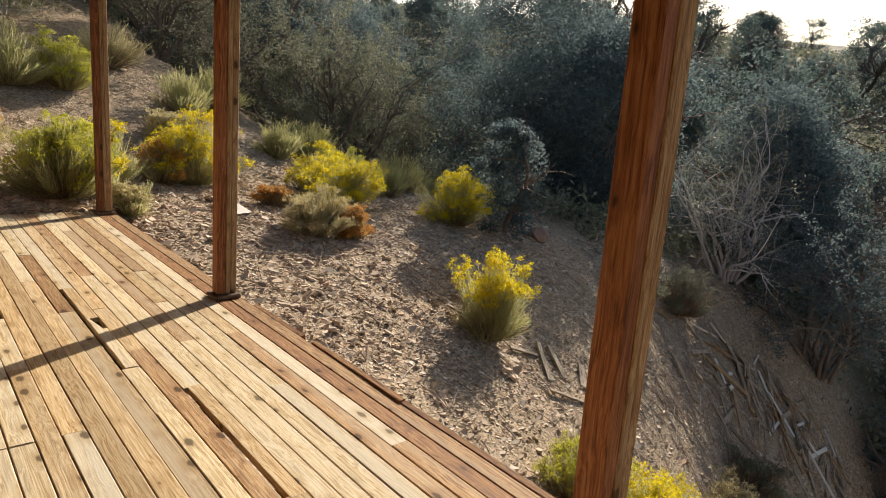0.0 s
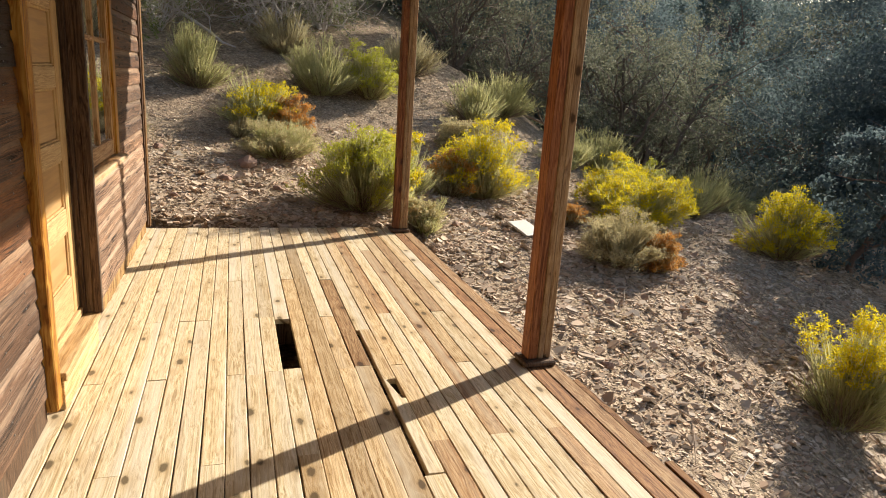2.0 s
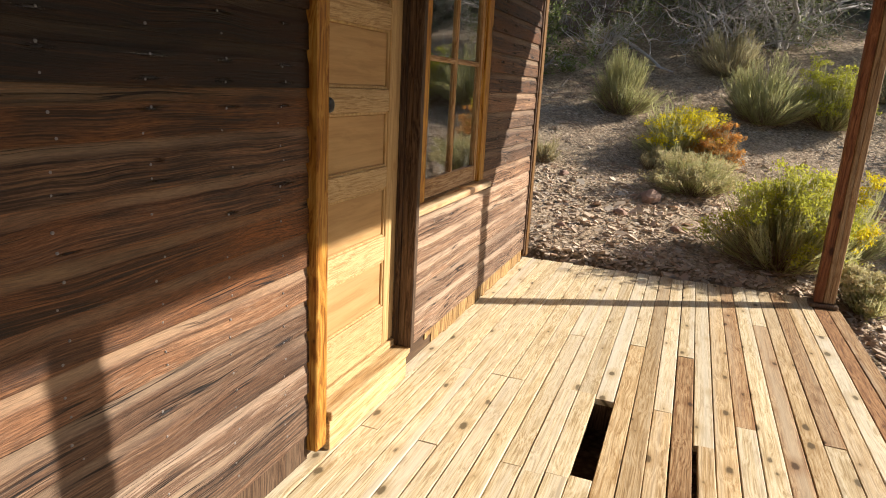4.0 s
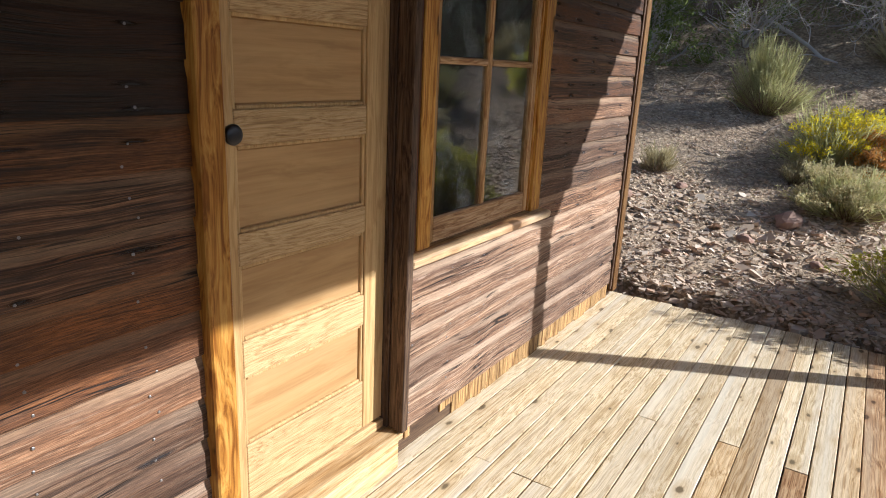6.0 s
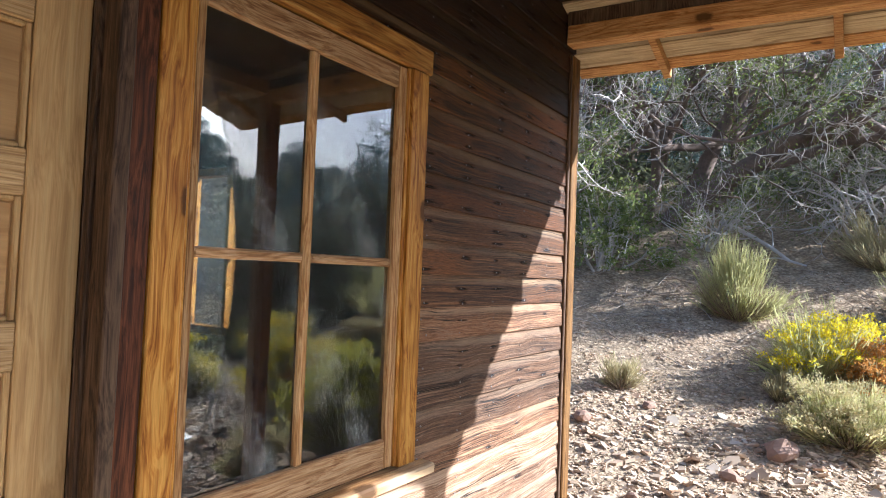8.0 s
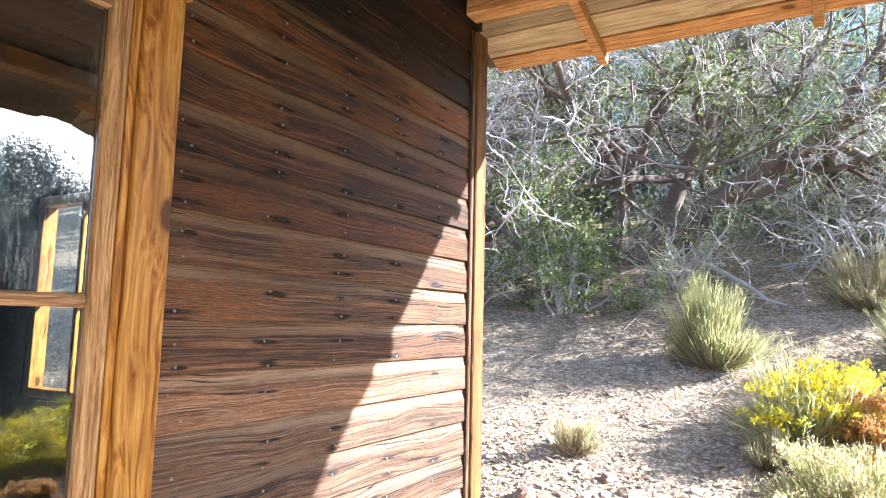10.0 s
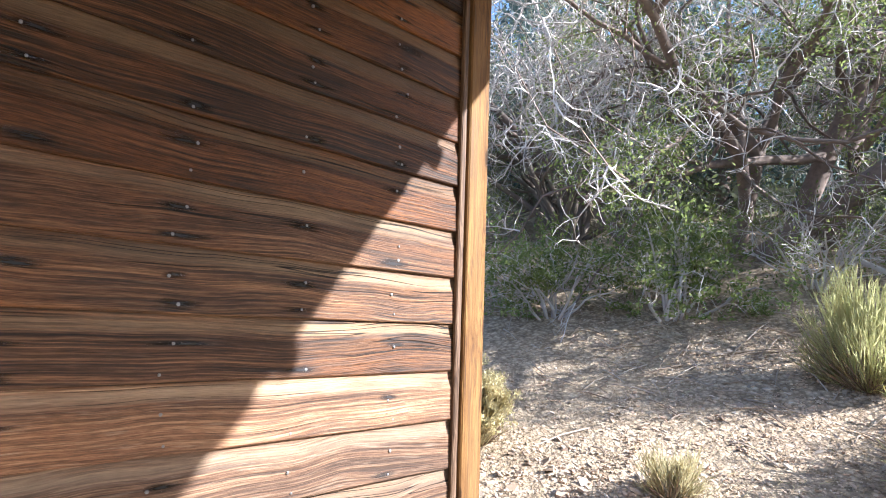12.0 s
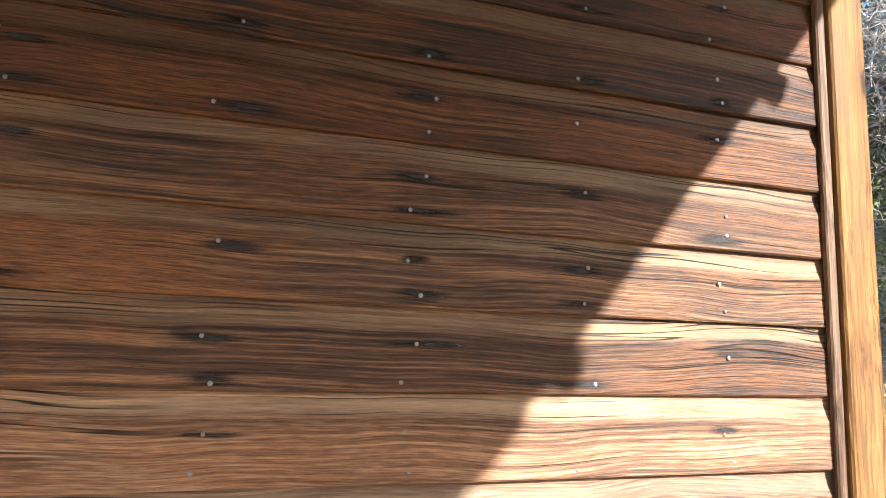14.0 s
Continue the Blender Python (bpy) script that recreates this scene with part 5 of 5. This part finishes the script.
plant("tall_shrub", "leafy green shrub at the foot of the old tree", "shrub", shrub_data(93, 1.1, 1.5, 14, 7000, 0.023, fill=0.03), -3.2, 12.9, M_TWIG, M_MAHOG, leaf_name="foliage", wood_name="branch_frame")


def shades(x, y, top):
    """Whether a tree with its top there would put the porch and the slope round it in shade."""
    z = ground_z(x, y) + top
    flat = math.hypot(SUN.x, SUN.y)
    for d in np.arange(0.5, 30, 0.7):
        px, py, pz = x - d * SUN.x / flat, y - d * SUN.y / flat, z - d * SUN.z / flat
        if -5 < px < 7.0 and -2 < py < 12.5 and pz > (float(height(px, py)) if px > 2 else 0.0) and pz < 4:
            return True
    return False


def forest():
    """Junipers and shrubs on the hillsides, copies of a few kinds."""
    rng = random.Random(4)
    kinds = [plant("juniper_tree", "dark juniper tree on the hillside", "tree", conifer_data(40 + k, 4.2 + 0.6 * k, 3.6 + 0.3 * k, 9000, 0.075), 17.5 + 4.0 * k, 3.0 + 0.5 * k, M_BARK, M_JUNIPER_FAR, group="hillside trees") for k in range(4)]
    shrubs = [plant("tall_shrub", "grey-green shrub on the hillside", "shrub", shrub_data(50 + k, 2.4, 2.6, 10, 5000, 0.045, 3), -6.5 - 3 * k, 17.5 + k, M_TWIG_DARK, M_GREYLEAF, group="hillside shrubs", leaf_name="foliage", wood_name="branch_frame") for k in range(2)]
    n = 0
    while n < 285:
        d = 13 + 90 * rng.random() ** 1.4
        a = radians(rng.uniform(-52, 100))
        x, y = d * math.sin(a), 2 + d * math.cos(a)
        if (x < 9.5 and y < 17 and x > -3.5) or (x < 13 and y < 9) or (x < 16.5 and y < 7) or (-1.2 < x / max(y, 1) < 0.1 and y < 16.5):
            continue
        if shades(x, y, 6.2):
            continue
        src = rng.choice(kinds) if rng.random() < 0.65 else rng.choice(shrubs)
        s = rng.uniform(0.7, 1.2)
        copy_thing(src, pose(x, y, ground_z(x, y) - 0.1, 0, 0, rng.uniform(0, 360)) @ Matrix.Diagonal((s, s, s * rng.uniform(0.85, 1.1), 1)))
        n += 1


forest()


def scrub():
    """Low brush that covers the far hillsides."""
    rng = np.random.default_rng(21)
    n = 7000
    d = 11 + 110 * rng.random(n) ** 1.6
    a = np.radians(rng.uniform(-50, 105, n))
    x, y = d * np.sin(a), 2 + d * np.cos(a)
    keep = ((x > 9.5) | (y > 16.5)) & ~((x < 16.5) & (y < 7.8))
    x, y, d = x[keep], y[keep], d[keep]
    c = np.stack([x, y, height(x, y)], 1)
    k = 34
    r = rng.uniform(0.25, 0.6, len(x)) * (1 + d / 60)
    at = np.repeat(c, k, 0) + unit(rng.normal(0, 1, (len(x) * k, 3))) * np.repeat(r, k)[:, None] * np.array([1, 1, 0.8]) * rng.uniform(0.5, 1, (len(x) * k, 1)) + np.array([0, 0, 0.3])
    V, F = flakes(rng, at, np.repeat(0.05 + d * 0.0022, k) * rng.uniform(0.6, 1.3, len(at)))
    tagged(part("hillside_scrub", raw("hillside_scrub", V, F), M_GREYLEAF), "grey-green low scrub covering the far hillsides", "scrub", kind="stuff")


scrub()


# ---- loose things on the ground ----
def chips():
    """Flat shale chips over the slope, too many to count."""
    rng = np.random.default_rng(9)
    n = 215000
    x = np.where(rng.random(n) < 0.86, rng.uniform(-3, 9.5, n), rng.uniform(9.5, 16.5, n))
    y = np.where(x > 9.5, rng.uniform(3.2, 8.2, n), rng.uniform(2.5, 14, n))
    near = np.exp(-((np.hypot(x - 1.5, (y - 8.4)) / 4.8) ** 2))
    keep = ~((x < 1.97) & (y < 8.31)) & (rng.random(n) < 0.28 + near + 0.3 * (x > 9.5))
    x, y = x[keep], y[keep]
    n = len(x)
    z = height(x, y) + bumps(x, y)
    s = np.clip(rng.lognormal(-4.12, 0.55, n), 0.006, 0.07) * (1 - 0.5 * smooth(9.6, 11.5, y - 0.3 * x))
    ang = rng.uniform(0, 2 * np.pi, n)
    k = 5
    V = np.zeros((n, 2 * k, 3))
    tilt = rng.normal(0, 0.36, (n, 2))
    for j in range(k):
        a = ang + j * 2 * np.pi / k + rng.uniform(-0.4, 0.4, n)
        r = s * rng.uniform(0.6, 1.15, n)
        dx, dy = r * np.cos(a), r * np.sin(a) * 0.75
        up = dx * tilt[:, 0] + dy * tilt[:, 1]
        th = np.maximum(s * 0.16, 0.003)
        V[:, j] = np.stack([x + dx, y + dy, z + up + th * 1.2], 1)
        V[:, k + j] = np.stack([x + dx * 1.05, y + dy * 1.05, z + up - th], 1)
    o = (np.arange(n) * 2 * k)[:, None]
    tri = np.concatenate([o + np.array([0, 1, 2]), o + np.array([0, 2, 3]), o + np.array([0, 3, 4])] + [o + np.array(f) for j in range(k) for f in ((j, k + j, k + (j + 1) % k), (j, k + (j + 1) % k, (j + 1) % k))])
    ob = part("shale_chips", raw("shale_chips", V.reshape(-1, 3), tri), M_CHIPS)
    tagged(ob, "grey and tan flat shale chips strewn over the slope", "stones", kind="stuff")


chips()


def rock(x, y, s, seed, label="red-brown angular rock on the gravel", flat=0.6):
    rng = random.Random(seed)
    bm = bmesh.new()
    bmesh.ops.create_icosphere(bm, subdivisions=2, radius=1)
    for v in bm.verts:
        k = 1 + 0.35 * noise.noise(v.co * 1.3 + Vector((seed, 0, 0)))
        v.co = Vector((v.co.x * s * k, v.co.y * s * 0.75 * k, v.co.z * s * flat * k))
    ob = part("rock", bm, M_ROCK)
    ob.location = (x, y, ground_z(x, y) + s * flat * 0.35)
    ob.rotation_euler = (rng.uniform(-0.3, 0.3), rng.uniform(-0.3, 0.3), rng.uniform(0, 6))
    tagged(ob, label, "rock", "loose rocks")


rock(0.45, 10.0, 0.14, 1)
for i, (x, y, s) in enumerate(((0.2, 9.5, 0.07), (-0.95, 9.85, 0.09), (0.75, 9.3, 0.06), (1.2, 9.6, 0.06), (-0.3, 9.0, 0.05), (2.6, 8.6, 0.06), (3.6, 7.0, 0.06), (-0.55, 10.3, 0.06), (8.6, 8.0, 0.25), (3.0, 6.0, 0.05))):
    rock(x, y, s, i + 2, "grey-brown broken stone on the gravel")


def loose_plank(x, y, l, w, turn, tilt=3, mat=M_GREY, label="broken grey plank lying on the slope", lift=0.03):
    ob = part("loose_plank", plank_mesh("loose_plank", w, l, 0.022, 0.003, 0.02, random.Random(int(x * 100 + y * 10))), mat)
    slope = (ground_z(x, y + 0.3) - ground_z(x, y - 0.3)) / 0.6
    sx = (ground_z(x + 0.3, y) - ground_z(x - 0.3, y)) / 0.6
    q = Vector((0, 0, 1)).rotation_difference(Vector((-sx, -slope, 1)))
    ob.matrix_world = Matrix.Translation((x, y, ground_z(x, y) + lift)) @ q.to_matrix().to_4x4() @ pose(0, 0, 0, tilt, 0, turn)
    return tagged(ob, label, "plank", "broken planks")


for args in ((5.75, 5.15, 0.62, 0.07, -25), (6.1, 5.2, 0.5, 0.085, -12), (6.35, 5.1, 0.45, 0.10, -40), (5.5, 5.75, 0.8, 0.04, 60), (5.9, 5.5, 0.5, 0.05, 80), (6.2, 4.9, 0.7, 0.04, 75),
             (9.66, 5.3, 0.7, 0.10, 5), (10.4, 5.0, 0.5, 0.06, 25), (11.9, 5.2, 1.0, 0.10, -15), (13.9, 4.9, 1.2, 0.14, 20), (12.9, 5.6, 0.9, 0.08, 40), (12.4, 4.6, 1.0, 0.09, 70), (11.4, 4.7, 1.3, 0.06, 50), (12.1, 6.2, 0.8, 0.07, 85), (12.8, 5.1, 1.1, 0.07, -30), (11.0, 5.5, 0.9, 0.05, 65), (13.4, 5.3, 0.9, 0.10, 5)):
    loose_plank(*args)
rnd = random.Random(31)
for _ in range(95):
    f = rnd.random()
    loose_plank(11.0 + 3.9 * f + rnd.gauss(0, 0.4), 5.95 - 1.5 * f + rnd.gauss(0, 0.36), rnd.uniform(0.25, 1.1), rnd.uniform(0.02, 0.09), rnd.uniform(0, 180), rnd.uniform(-6, 14), rnd.choice((M_GREY, M_GREY, M_GREY, M_POST, M_STONE_WHITE)), "split grey lath in the heap of debris", 0.03 + rnd.uniform(0, 0.09))
ob = loose_plank(3.45, 8.35, 0.34, 0.26, 15, 4, M_STONE_WHITE, "white flat board lying on the gravel")


def sticks():
    """Fallen twigs and splinters."""
    rng = np.random.default_rng(12)
    tubes = []
    for _ in range(1100):
        if rng.random() < 0.55:
            x, y = rng.normal(10.6, 2.0), rng.normal(5.2, 1.0)
        elif rng.random() < 0.45:
            x, y = rng.normal(-1.2, 1.4), rng.normal(12.9, 0.8)
        else:
            x, y = rng.normal(4.5, 1.8), rng.normal(6.3, 1.4)
        if x < 2.1 and y < 8.4:
            continue
        l = rng.uniform(0.08, 0.5) * (1.6 if x > 8 else 1)
        a = rng.uniform(0, 2 * np.pi)
        z0, z1 = ground_z(x, y), ground_z(x + l * math.cos(a), y + l * math.sin(a))
        tubes.append(tube([(x, y, z0 + 0.012), (x + l * math.cos(a) * 0.5, y + l * math.sin(a) * 0.5, (z0 + z1) / 2 + 0.03), (x + l * math.cos(a), y + l * math.sin(a), z1 + 0.015)], [0.006, 0.005, 0.003], 4))
    tagged(part("fallen_twigs", raw("fallen_twigs", *join(*tubes)), M_LITTER), "fallen brown and grey twigs and splinters on the ground", "twigs", kind="stuff")


sticks()


def straw():
    """Thin dry grass lying and standing among the stones."""
    rng = np.random.default_rng(15)
    n = 9000
    x, y = rng.uniform(-2.5, 8.5, n), rng.uniform(3, 14, n)
    clump = np.array([noise.noise((a * 0.9, b * 0.9, 11)) for a, b in zip(x, y)])
    keep = ~((x < 2.0) & (y < 8.35)) & (clump > 0.02)
    x, y = x[keep], y[keep]
    base = np.stack([x, y, height(x, y) + bumps(x, y)], 1)
    tip = base + np.stack([rng.normal(0, 0.06, len(x)), rng.normal(0, 0.06, len(x)), rng.uniform(0.01, 0.09, len(x))], 1)
    V, F = ribbons(rng, base, tip, rng.uniform(0.002, 0.004, len(x)), 0.1)
    tagged(part("dry_grass", raw("dry_grass", V, F), M_STEM_PALE), "thin pale dry grass among the stones", "grass", kind="stuff")


straw()
